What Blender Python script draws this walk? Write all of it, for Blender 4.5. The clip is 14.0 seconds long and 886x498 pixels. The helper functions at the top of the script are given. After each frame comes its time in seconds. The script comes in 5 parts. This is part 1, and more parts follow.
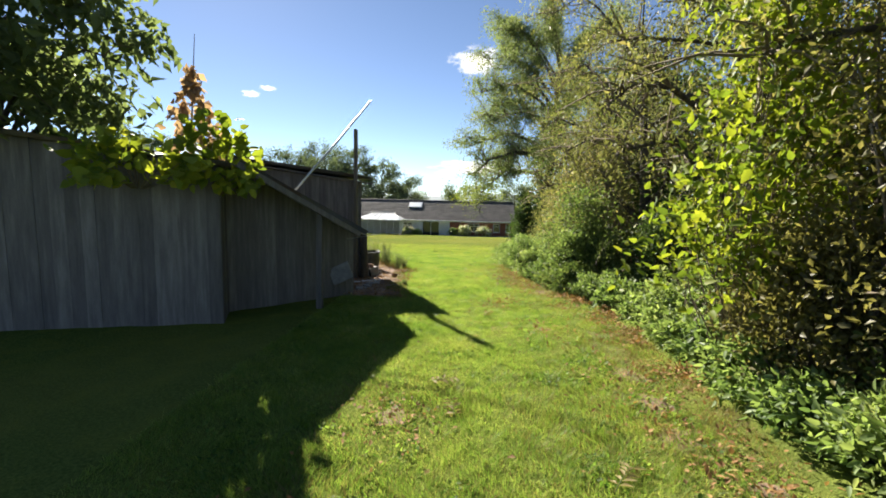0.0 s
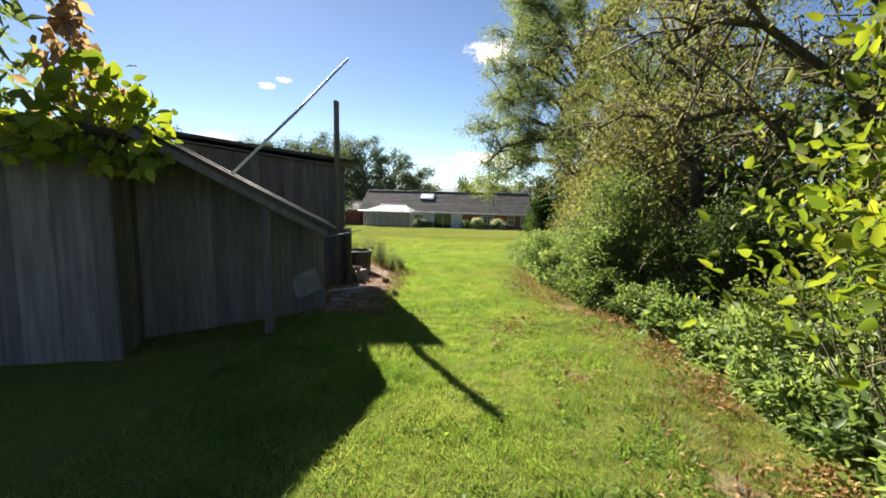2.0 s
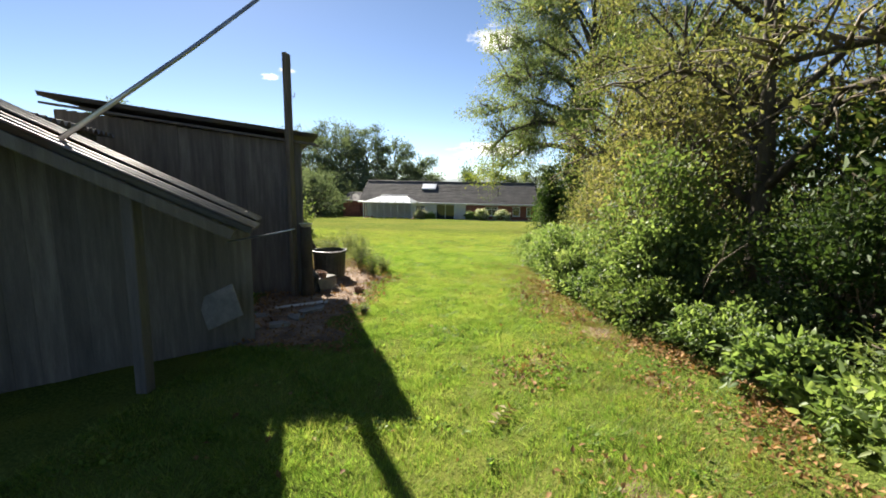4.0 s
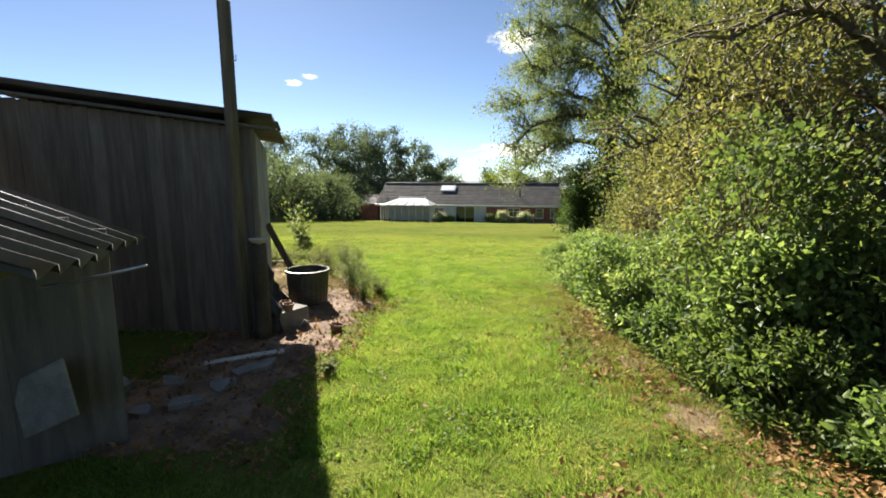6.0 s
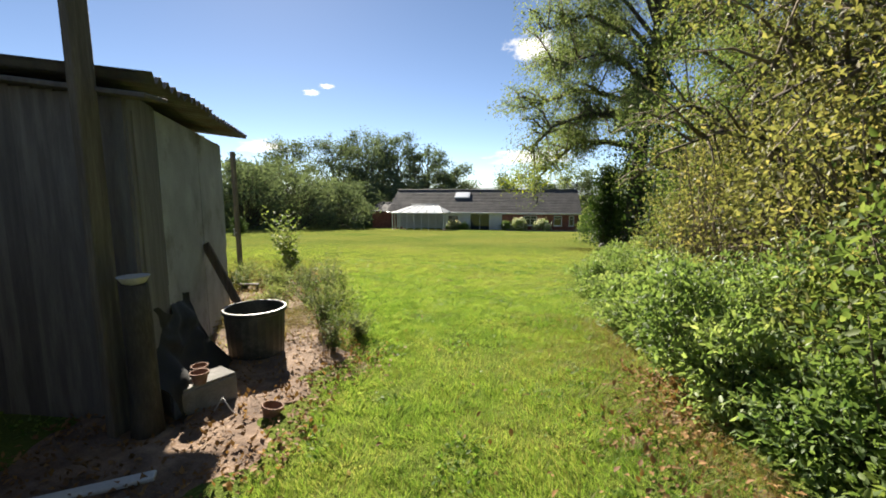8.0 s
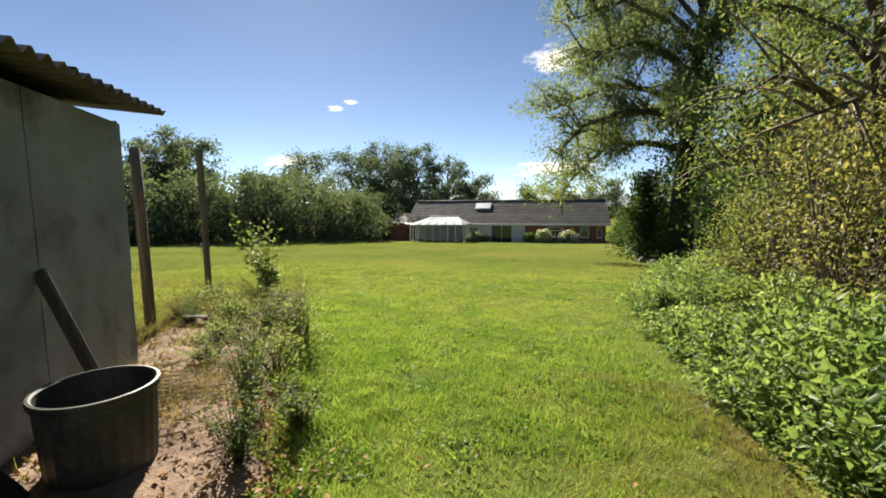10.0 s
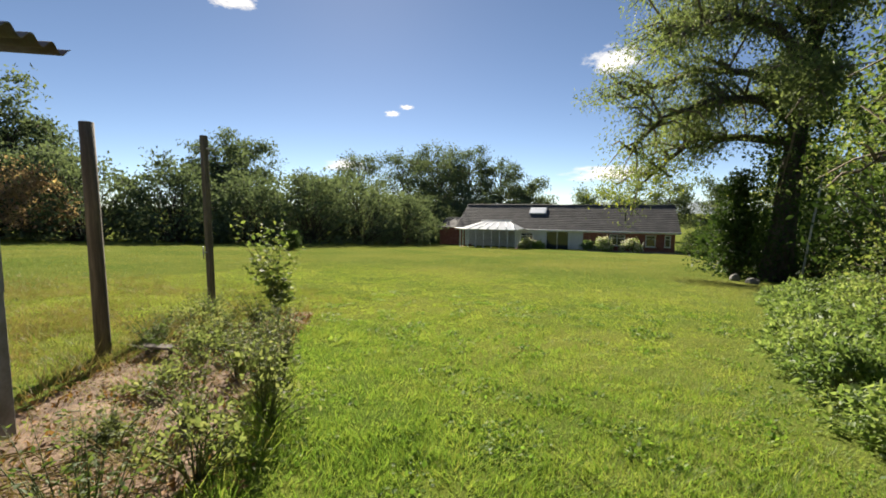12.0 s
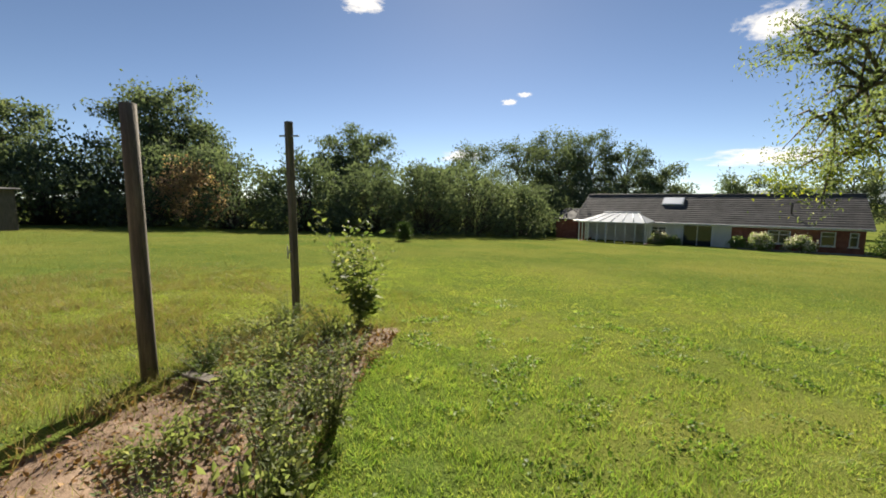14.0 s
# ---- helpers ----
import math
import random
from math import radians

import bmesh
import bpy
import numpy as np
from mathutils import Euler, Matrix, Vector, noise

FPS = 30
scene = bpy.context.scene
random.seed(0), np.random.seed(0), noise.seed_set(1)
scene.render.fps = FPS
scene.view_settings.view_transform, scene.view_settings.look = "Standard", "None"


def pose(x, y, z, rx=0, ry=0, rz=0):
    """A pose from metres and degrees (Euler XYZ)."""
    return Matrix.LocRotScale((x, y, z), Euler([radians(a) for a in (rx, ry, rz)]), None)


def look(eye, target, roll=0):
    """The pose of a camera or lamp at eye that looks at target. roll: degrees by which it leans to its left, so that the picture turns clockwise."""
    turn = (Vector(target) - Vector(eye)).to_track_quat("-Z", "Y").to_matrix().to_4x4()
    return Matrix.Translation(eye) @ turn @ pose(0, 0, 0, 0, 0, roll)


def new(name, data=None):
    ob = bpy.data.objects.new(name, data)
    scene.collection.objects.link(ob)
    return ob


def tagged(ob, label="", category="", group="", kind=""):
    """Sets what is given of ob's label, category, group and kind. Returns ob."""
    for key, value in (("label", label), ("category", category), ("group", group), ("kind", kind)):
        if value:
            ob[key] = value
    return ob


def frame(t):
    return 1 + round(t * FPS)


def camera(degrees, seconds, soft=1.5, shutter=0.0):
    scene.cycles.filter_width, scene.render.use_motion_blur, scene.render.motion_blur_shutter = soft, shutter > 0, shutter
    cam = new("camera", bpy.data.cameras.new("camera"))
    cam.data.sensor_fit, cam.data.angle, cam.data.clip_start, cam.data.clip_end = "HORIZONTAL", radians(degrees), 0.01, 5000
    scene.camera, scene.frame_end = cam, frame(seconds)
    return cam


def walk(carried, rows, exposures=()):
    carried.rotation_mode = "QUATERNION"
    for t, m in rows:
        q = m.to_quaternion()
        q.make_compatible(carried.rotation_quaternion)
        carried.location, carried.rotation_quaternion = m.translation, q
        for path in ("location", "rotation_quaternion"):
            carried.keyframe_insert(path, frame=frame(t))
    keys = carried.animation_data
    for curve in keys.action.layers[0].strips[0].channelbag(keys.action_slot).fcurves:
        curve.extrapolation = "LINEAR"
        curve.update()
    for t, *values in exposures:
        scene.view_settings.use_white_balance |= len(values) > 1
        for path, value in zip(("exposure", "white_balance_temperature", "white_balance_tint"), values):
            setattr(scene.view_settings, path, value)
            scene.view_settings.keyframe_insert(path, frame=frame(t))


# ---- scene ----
cam = camera(92.3, 14.0, 1.8)
PATH = [
    (0, (0.29, 1.105, 1.704), (0.177, 3.089, 1.479), 1.3),
    (0.5, (0.408, 1.529, 1.709), (0.27, 3.512, 1.482), 1.8),
    (1, (0.423, 1.964, 1.685), (0.258, 3.944, 1.455), 1.6),
    (1.5, (0.394, 2.426, 1.692), (0.214, 4.403, 1.447), 1.5),
    (2, (0.42, 2.91, 1.66), (0.242, 4.884, 1.396), 1.4),
    (2.5, (0.455, 3.367, 1.646), (0.293, 5.341, 1.366), 1.6),
    (2.7, (0.454, 3.577, 1.63), (0.301, 5.551, 1.347), 1.6),
    (5, (0.509, 5.613, 1.547), (0.252, 7.571, 1.231), 0.5),
    (5.5, (0.506, 6.074, 1.543), (0.227, 8.03, 1.23), 0.4),
    (6, (0.454, 6.54, 1.515), (0.156, 8.495, 1.216), 0.3),
    (6.5, (0.43, 6.986, 1.51), (0.111, 8.94, 1.226), 0.4),
    (7, (0.435, 7.427, 1.536), (0.095, 9.378, 1.263), 0.4),
    (7.5, (0.379, 7.853, 1.497), (0.021, 9.802, 1.231), 0.2),
    (8, (0.335, 8.263, 1.486), (-0.034, 10.21, 1.219), 0.0),
    (8.2, (0.349, 8.441, 1.446), (-0.031, 10.387, 1.183), -0.2),
    (10.3, (0.093, 10.408, 1.34), (-0.396, 12.336, 1.132), -0.2),
    (10.5, (0.05, 10.546, 1.348), (-0.455, 12.47, 1.139), -0.0),
    (11, (-0.059, 11.003, 1.33), (-0.631, 12.909, 1.133), 0.1),
    (11.5, (-0.139, 11.458, 1.268), (-0.778, 13.344, 1.081), 0.2),
    (12, (-0.24, 11.87, 1.281), (-0.939, 13.734, 1.09), 0.4),
    (12.5, (-0.385, 12.23, 1.323), (-1.158, 14.064, 1.119), 0.5),
    (13, (-0.49, 12.571, 1.304), (-1.367, 14.354, 1.081), 0.6),
    (13.5, (-0.625, 12.912, 1.32), (-1.638, 14.62, 1.085), 0.5),
    (14, (-0.806, 13.19, 1.34), (-1.968, 14.8, 1.1), 0.2),
]
walk(cam, [(t, look(eye, target, roll)) for t, eye, target, roll in PATH], [(0, 1.85, 6900, 10), (5, 1.84, 6900, 10), (8, 1.68, 7000, 10), (11, 1.46, 7100, 10), (14, 1.31, 7100, 10)])

# ---- world, sun, exposure ----
SUN_AZ = -31.5    # degrees from +y towards +x
SUN_EL = 30.5
sky_world = bpy.data.worlds.new("sky")
scene.world = sky_world
sky_world.use_nodes = True
wn = sky_world.node_tree.nodes
sky = wn.new("ShaderNodeTexSky")
sky.sky_type = "NISHITA"
sky.sun_disc = False
sky.sun_elevation = radians(SUN_EL)
sky.sun_rotation = radians(SUN_AZ)
sky.air_density, sky.dust_density, sky.ozone_density = 0.54, 0.03, 2.0
wn["Background"].inputs["Strength"].default_value = 0.05
sky_world.node_tree.links.new(sky.outputs[0], wn["Background"].inputs["Color"])
sun = new("sun", bpy.data.lights.new("sun", "SUN"))
sun.data.energy, sun.data.angle, sun.data.color = 5.0, radians(0.53), (1.0, 0.955, 0.87)
to_sun = Vector((math.sin(radians(SUN_AZ)) * math.cos(radians(SUN_EL)), math.cos(radians(SUN_AZ)) * math.cos(radians(SUN_EL)), math.sin(radians(SUN_EL))))
sun.rotation_euler = to_sun.to_track_quat("Z", "Y").to_euler()


# ---- materials ----
def node_mat(name):
    m = bpy.data.materials.new(name)
    m.use_nodes = True
    nt = m.node_tree
    return m, nt, nt.nodes["Principled BSDF"]


def ramp(nt, fac, stops):
    r = nt.nodes.new("ShaderNodeValToRGB")
    while len(r.color_ramp.elements) < len(stops):
        r.color_ramp.elements.new(0.5)
    for e, (p, c) in zip(r.color_ramp.elements, stops):
        e.position, e.color = p, (*c, 1)
    nt.links.new(fac, r.inputs[0])
    return r.outputs[0]


def coords(nt, kind="Object", scale=(1, 1, 1)):
    c = nt.nodes.new("ShaderNodeTexCoord")
    m = nt.nodes.new("ShaderNodeMapping")
    m.inputs["Scale"].default_value = scale
    nt.links.new(c.outputs[kind], m.inputs[0])
    return m.outputs[0]


def noise_tex(nt, vec, scale, detail=5, rough=0.55):
    n = nt.nodes.new("ShaderNodeTexNoise")
    n.inputs["Scale"].default_value, n.inputs["Detail"].default_value, n.inputs["Roughness"].default_value = scale, detail, rough
    nt.links.new(vec, n.inputs["Vector"])
    return n.outputs["Fac"]


def mix_col(nt, fac, a, b, mode="MIX"):
    m = nt.nodes.new("ShaderNodeMix")
    m.data_type, m.blend_type = "RGBA", mode
    for value, socket in ((fac, m.inputs[0]), (a, m.inputs[6]), (b, m.inputs[7])):
        if hasattr(value, "links"):
            nt.links.new(value, socket)
        else:
            socket.default_value = value if isinstance(value, (int, float)) else (*value, 1)
    return m.outputs[2]


def bump(nt, bsdf, height, strength=0.3, dist=0.01):
    b = nt.nodes.new("ShaderNodeBump")
    b.inputs["Strength"].default_value, b.inputs["Distance"].default_value = strength, dist
    nt.links.new(height, b.inputs["Height"])
    nt.links.new(b.outputs[0], bsdf.inputs["Normal"])


def surface(name, stops, scale=6, rough=0.8, stretch=(1, 1, 1), metallic=0.0, fine=60, bump_strength=0.3, bump_dist=0.01, stain=None, per_piece=0.0):
    """A weathered surface: a large stain, a fine grain, relief, and a shift from piece to piece."""
    m, nt, b = node_mat(name)
    v = coords(nt, "Object", stretch)
    big, small = noise_tex(nt, v, scale), noise_tex(nt, v, fine, 4, 0.65)
    add = nt.nodes.new("ShaderNodeMath")
    add.operation = "MULTIPLY_ADD"
    nt.links.new(small, add.inputs[0])
    add.inputs[1].default_value = 0.45
    nt.links.new(big, add.inputs[2])
    off = nt.nodes.new("ShaderNodeMath")
    off.operation = "MULTIPLY_ADD"
    info = nt.nodes.new("ShaderNodeObjectInfo")
    nt.links.new(info.outputs["Random"], off.inputs[0])
    off.inputs[1].default_value = per_piece
    nt.links.new(add.outputs[0], off.inputs[2])
    base = off.outputs[0]
    lo = nt.nodes.new("ShaderNodeMapRange")
    lo.inputs[1].default_value, lo.inputs[2].default_value = 0.45, 1.0 + per_piece
    nt.links.new(base, lo.inputs[0])
    col = ramp(nt, lo.outputs[0], stops)
    if stain:
        s = ramp(nt, noise_tex(nt, v, scale * 0.35, 6, 0.7), [(0.52, (0, 0, 0)), (0.66, (1, 1, 1))])
        col = mix_col(nt, s, col, stain)
    nt.links.new(col, b.inputs["Base Color"])
    b.inputs["Roughness"].default_value, b.inputs["Metallic"].default_value = rough, metallic
    bump(nt, b, add.outputs[0], bump_strength, bump_dist)
    return m


def leaf_mat(name, stops, translucent=0.45, rough=0.55, gain=1.6, spec=0.22):
    """Leaves: each island its own tint; light shines through them."""
    m, nt, b = node_mat(name)
    g = nt.nodes.new("ShaderNodeNewGeometry")
    v = coords(nt, "Object")
    patch = noise_tex(nt, v, 1.3, 3)
    add = nt.nodes.new("ShaderNodeMath")
    add.operation = "MULTIPLY_ADD"
    nt.links.new(g.outputs["Random Per Island"], add.inputs[0])
    add.inputs[1].default_value = 0.6
    mul = nt.nodes.new("ShaderNodeMath")
    mul.operation = "MULTIPLY_ADD"
    nt.links.new(patch, mul.inputs[0])
    mul.inputs[1].default_value = 0.8
    own = nt.nodes.new("ShaderNodeMath")
    own.operation = "MULTIPLY_ADD"
    info = nt.nodes.new("ShaderNodeObjectInfo")
    nt.links.new(info.outputs["Random"], own.inputs[0])
    own.inputs[1].default_value, own.inputs[2].default_value = 0.34, -0.37
    nt.links.new(own.outputs[0], mul.inputs[2])
    nt.links.new(mul.outputs[0], add.inputs[2])
    col = ramp(nt, add.outputs[0], stops)
    nt.links.new(col, b.inputs["Base Color"])
    b.inputs["Roughness"].default_value = rough
    b.inputs["Specular IOR Level"].default_value = spec
    t = nt.nodes.new("ShaderNodeBsdfTranslucent")
    bright = mix_col(nt, 1.0, col, (gain, gain * 1.0, gain * 0.6), "MULTIPLY")
    nt.links.new(bright, t.inputs["Color"])
    mx = nt.nodes.new("ShaderNodeMixShader")
    mx.inputs[0].default_value = translucent
    nt.links.new(b.outputs[0], mx.inputs[1])
    nt.links.new(t.outputs[0], mx.inputs[2])
    nt.links.new(mx.outputs[0], nt.nodes["Material Output"].inputs["Surface"])
    return m


M_TURF, nt, b = node_mat("turf")
v = coords(nt, "Object")
n1, n2, n3 = noise_tex(nt, v, 0.22, 4), noise_tex(nt, v, 2.2, 5, 0.6), noise_tex(nt, v, 45, 3, 0.7)
grass_col = ramp(nt, n3, [(0.25, (0.035, 0.058, 0.016)), (0.55, (0.105, 0.15, 0.034)), (0.85, (0.21, 0.24, 0.07))])
dry = ramp(nt, n2, [(0.48, (0, 0, 0)), (0.75, (0.75, 0.75, 0.75))])
worn = ramp(nt, n1, [(0.4, (0, 0, 0)), (0.65, (0.7, 0.7, 0.7))])
c1 = mix_col(nt, dry, grass_col, (0.165, 0.185, 0.035))
c2 = mix_col(nt, worn, c1, (0.19, 0.19, 0.05))
nt.links.new(c2, b.inputs["Base Color"])
b.inputs["Roughness"].default_value = 0.85
b.inputs["Specular IOR Level"].default_value = 0.0
bump(nt, b, n3, 0.9, 0.03)

M_GRASS = leaf_mat("grass_blade", [(0.0, (0.035, 0.078, 0.015)), (0.4, (0.112, 0.195, 0.038)), (0.75, (0.21, 0.272, 0.066)), (1.0, (0.34, 0.31, 0.14))], 0.5, 0.5, 1.8)
M_FARGRASS = leaf_mat("far_grass", [(0.0, (0.08, 0.10, 0.032)), (0.5, (0.165, 0.18, 0.055)), (1.0, (0.28, 0.265, 0.11))], 0.45, 0.6, 1.5)
M_DRYGRASS = leaf_mat("dry_grass", [(0.0, (0.16, 0.13, 0.05)), (0.6, (0.26, 0.21, 0.09)), (1.0, (0.36, 0.3, 0.15))], 0.35, 0.6, 1.2)
M_SOIL = surface("bare_soil", [(0.0, (0.075, 0.046, 0.03)), (0.5, (0.19, 0.122, 0.08)), (1.0, (0.35, 0.245, 0.165))], 5, 0.95, fine=70, bump_strength=0.8, bump_dist=0.03)
M_LITTER = leaf_mat("leaf_litter", [(0.0, (0.11, 0.06, 0.028)), (0.4, (0.24, 0.13, 0.055)), (0.7, (0.36, 0.21, 0.09)), (1.0, (0.46, 0.34, 0.18))], 0.25, 0.7, 1.2)
M_NETTLE = leaf_mat("nettle_leaf", [(0.0, (0.058, 0.102, 0.036)), (0.45, (0.138, 0.2, 0.068)), (0.8, (0.215, 0.275, 0.105)), (1.0, (0.3, 0.335, 0.16))], 0.48, 0.5, 1.55, 0.32)
M_SHRUB = leaf_mat("shrub_leaf", [(0.0, (0.045, 0.08, 0.026)), (0.45, (0.105, 0.15, 0.048)), (0.8, (0.185, 0.22, 0.075)), (1.0, (0.29, 0.27, 0.11))], 0.45, 0.6, 1.6)
M_LIME = leaf_mat("lime_leaf", [(0.0, (0.05, 0.085, 0.014)), (0.4, (0.12, 0.17, 0.022)), (0.8, (0.22, 0.25, 0.028)), (1.0, (0.32, 0.31, 0.05))], 0.45, 0.55, 1.7)
M_ASH = leaf_mat("ash_leaf", [(0.0, (0.06, 0.085, 0.04)), (0.5, (0.125, 0.16, 0.075)), (1.0, (0.205, 0.235, 0.115))], 0.55, 0.6, 1.6)
M_OLIVE = leaf_mat("olive_leaf", [(0.0, (0.055, 0.064, 0.027)), (0.5, (0.13, 0.136, 0.053)), (0.8, (0.205, 0.195, 0.08)), (1.0, (0.3, 0.245, 0.115))], 0.48, 0.55, 1.6, 0.3)
M_DARKLEAF = leaf_mat("dark_leaf", [(0.0, (0.02, 0.042, 0.014)), (0.6, (0.05, 0.085, 0.025)), (1.0, (0.1, 0.14, 0.045))], 0.35, 0.6, 1.4)
M_COPPER = leaf_mat("copper_leaf", [(0.0, (0.2, 0.125, 0.1)), (0.5, (0.32, 0.215, 0.165)), (1.0, (0.43, 0.32, 0.18))], 0.55, 0.5, 1.3)
M_RUST = leaf_mat("withered_leaf", [(0.0, (0.06, 0.058, 0.025)), (0.5, (0.14, 0.13, 0.05)), (0.85, (0.22, 0.195, 0.075)), (1.0, (0.3, 0.24, 0.11))], 0.45, 0.5, 1.5, 0.35)
M_MIDGRASS = leaf_mat("lawn_blade", [(0.0, (0.115, 0.17, 0.034)), (0.4, (0.16, 0.23, 0.044)), (0.75, (0.21, 0.26, 0.06)), (1.0, (0.29, 0.285, 0.1))], 0.5, 0.6, 1.6)
# distance haze put into the leaf colour: lifted, blue-grey greens for far foliage
M_BELT_HAZED = leaf_mat("hazed_belt_leaf", [(0.0, (0.06, 0.085, 0.055)), (0.6, (0.11, 0.145, 0.09)), (1.0, (0.16, 0.19, 0.115))], 0.4, 0.95, 1.4)
M_WEED = leaf_mat("weed_leaf", [(0.0, (0.075, 0.105, 0.042)), (0.5, (0.15, 0.185, 0.078)), (1.0, (0.27, 0.27, 0.145))], 0.52, 0.6, 1.45)
M_PETAL = leaf_mat("pale_blossom", [(0.0, (0.55, 0.5, 0.45)), (1.0, (0.8, 0.76, 0.72))], 0.3, 0.6, 1.1)
M_BARK = surface("bark", [(0.0, (0.026, 0.021, 0.016)), (0.5, (0.06, 0.049, 0.037)), (1.0, (0.12, 0.102, 0.08))], 8, 0.95, (1, 1, 0.3), fine=70, bump_strength=0.7, bump_dist=0.02)
M_TWIG = surface("twig", [(0.0, (0.08, 0.06, 0.042)), (0.6, (0.155, 0.122, 0.085)), (1.0, (0.25, 0.205, 0.15))], 8, 0.9)
M_STEM = surface("green_stem", [(0.0, (0.05, 0.07, 0.02)), (1.0, (0.13, 0.14, 0.05))], 10, 0.7)
M_OLDWOOD = surface("old_timber", [(0.0, (0.045, 0.038, 0.032)), (0.5, (0.10, 0.085, 0.07)), (1.0, (0.20, 0.175, 0.145))], 5, 0.9, (6, 6, 0.6), fine=40, bump_strength=0.5, per_piece=0.25)
M_TARWOOD = surface("tarred_boards", [(0.0, (0.06, 0.055, 0.052)), (0.5, (0.12, 0.108, 0.1)), (1.0, (0.22, 0.2, 0.185))], 4, 0.85, (5, 5, 0.5), fine=40, bump_strength=0.5, per_piece=0.3)
M_POST = surface("post_wood", [(0.0, (0.05, 0.043, 0.036)), (0.5, (0.12, 0.10, 0.08)), (1.0, (0.24, 0.2, 0.15))], 3, 0.9, (8, 8, 0.5), fine=30, bump_strength=0.6, stain=(0.07, 0.055, 0.045))
M_CEMENT = surface("cement_sheet", [(0.0, (0.17, 0.165, 0.175)), (0.5, (0.265, 0.26, 0.272)), (1.0, (0.36, 0.355, 0.365))], 2.5, 0.9, fine=50, bump_strength=0.25, stain=(0.11, 0.095, 0.08), per_piece=0.1)
M_ROOFTIN = surface("corrugated_roof", [(0.0, (0.06, 0.057, 0.055)), (0.5, (0.12, 0.115, 0.11)), (1.0, (0.2, 0.195, 0.185))], 3, 0.62, fine=45, metallic=0.0, bump_strength=0.25, stain=(0.13, 0.075, 0.045), per_piece=0.15)
M_GALV = surface("galvanised_pipe", [(0.0, (0.3, 0.31, 0.32)), (1.0, (0.55, 0.56, 0.57))], 6, 0.35, metallic=0.8, bump_strength=0.1)
M_BUTT = surface("dull_plastic", [(0.0, (0.02, 0.022, 0.02)), (0.6, (0.045, 0.048, 0.043)), (1.0, (0.1, 0.1, 0.088))], 5, 0.5, fine=40, bump_strength=0.2)
M_BLACKPLASTIC = surface("black_plastic", [(0.0, (0.006, 0.006, 0.006)), (1.0, (0.018, 0.018, 0.018))], 6, 0.85, fine=30, bump_strength=0.3)
M_TERRACOTTA = surface("terracotta", [(0.0, (0.13, 0.07, 0.045)), (0.6, (0.24, 0.135, 0.09)), (1.0, (0.36, 0.25, 0.19))], 12, 0.9, fine=80)
M_CONCRETE = surface("concrete_block", [(0.0, (0.11, 0.105, 0.095)), (0.5, (0.2, 0.192, 0.178)), (1.0, (0.31, 0.295, 0.27))], 7, 0.95, fine=80, bump_strength=0.5)
M_SHEET = surface("pale_sheet", [(0.0, (0.4, 0.39, 0.36)), (0.6, (0.58, 0.57, 0.54)), (1.0, (0.68, 0.67, 0.64))], 3, 0.7, stain=(0.3, 0.27, 0.22))
M_BRICK = surface("brickwork", [(0.0, (0.17, 0.06, 0.042)), (0.5, (0.27, 0.1, 0.07)), (1.0, (0.36, 0.16, 0.11))], 3, 0.9, fine=18)
M_RENDERED = surface("painted_render", [(0.0, (0.58, 0.57, 0.52)), (0.6, (0.7, 0.69, 0.65)), (1.0, (0.76, 0.75, 0.71))], 1.5, 0.85, bump_strength=0.1)
M_TILE = surface("roof_tile", [(0.0, (0.03, 0.028, 0.028)), (0.5, (0.07, 0.066, 0.066)), (1.0, (0.115, 0.105, 0.1))], 1.2, 0.9, fine=9, bump_strength=0.3, per_piece=0.15)
M_UPVC = surface("white_frame", [(0.0, (0.66, 0.66, 0.65)), (1.0, (0.8, 0.8, 0.79))], 3, 0.35, bump_strength=0.05)
M_GLASS, nt, b = node_mat("window_glass")
b.inputs["Base Color"].default_value, b.inputs["Roughness"].default_value = (0.03, 0.035, 0.04, 1), 0.04
b.inputs["Specular IOR Level"].default_value = 0.8
M_CONSROOF, nt, b = node_mat("polycarbonate")
b.inputs["Base Color"].default_value, b.inputs["Roughness"].default_value = (0.5, 0.52, 0.53, 1), 0.3
# whitish rough metal stands in for glare on the roof light's glass
M_PANEGLARE, nt, b = node_mat("roof_light_glare")
b.inputs["Base Color"].default_value, b.inputs["Roughness"].default_value, b.inputs["Metallic"].default_value = (0.85, 0.87, 0.88, 1), 0.42, 0.7
M_CLEAR, nt, b = node_mat("clear_glass")
b.inputs["Base Color"].default_value, b.inputs["Roughness"].default_value = (0.95, 0.97, 0.96, 1), 0.02
b.inputs["Transmission Weight"].default_value, b.inputs["IOR"].default_value = 1.0, 1.05
# blue-grey base colour carries the haze over the hills
M_HILL = surface("hazed_hill", [(0.0, (0.10, 0.14, 0.16)), (1.0, (0.17, 0.21, 0.22))], 0.01, 1.0, fine=0.05, bump_strength=0.0)


# ---- builders ----
def thing(name, loc, label, category, group="", rz=0.0, kind=""):
    ob = new(name)
    ob.location = loc
    ob.rotation_euler = (0, 0, rz)
    ob.empty_display_size = 0.1
    return tagged(ob, label, category, group, kind)


def finish(name, me, material, parent=None, label=""):
    me.materials.append(material)
    ob = new(name, me)
    if parent:
        ob.parent = parent
    if label:
        ob["label"] = label
    return ob


def part(name, bm, material, parent=None, label="", smooth=False):
    me = bpy.data.meshes.new(name)
    bm.to_mesh(me)
    bm.free()
    if smooth:
        me.polygons.foreach_set("use_smooth", [True] * len(me.polygons))
    return finish(name, me, material, parent, label)


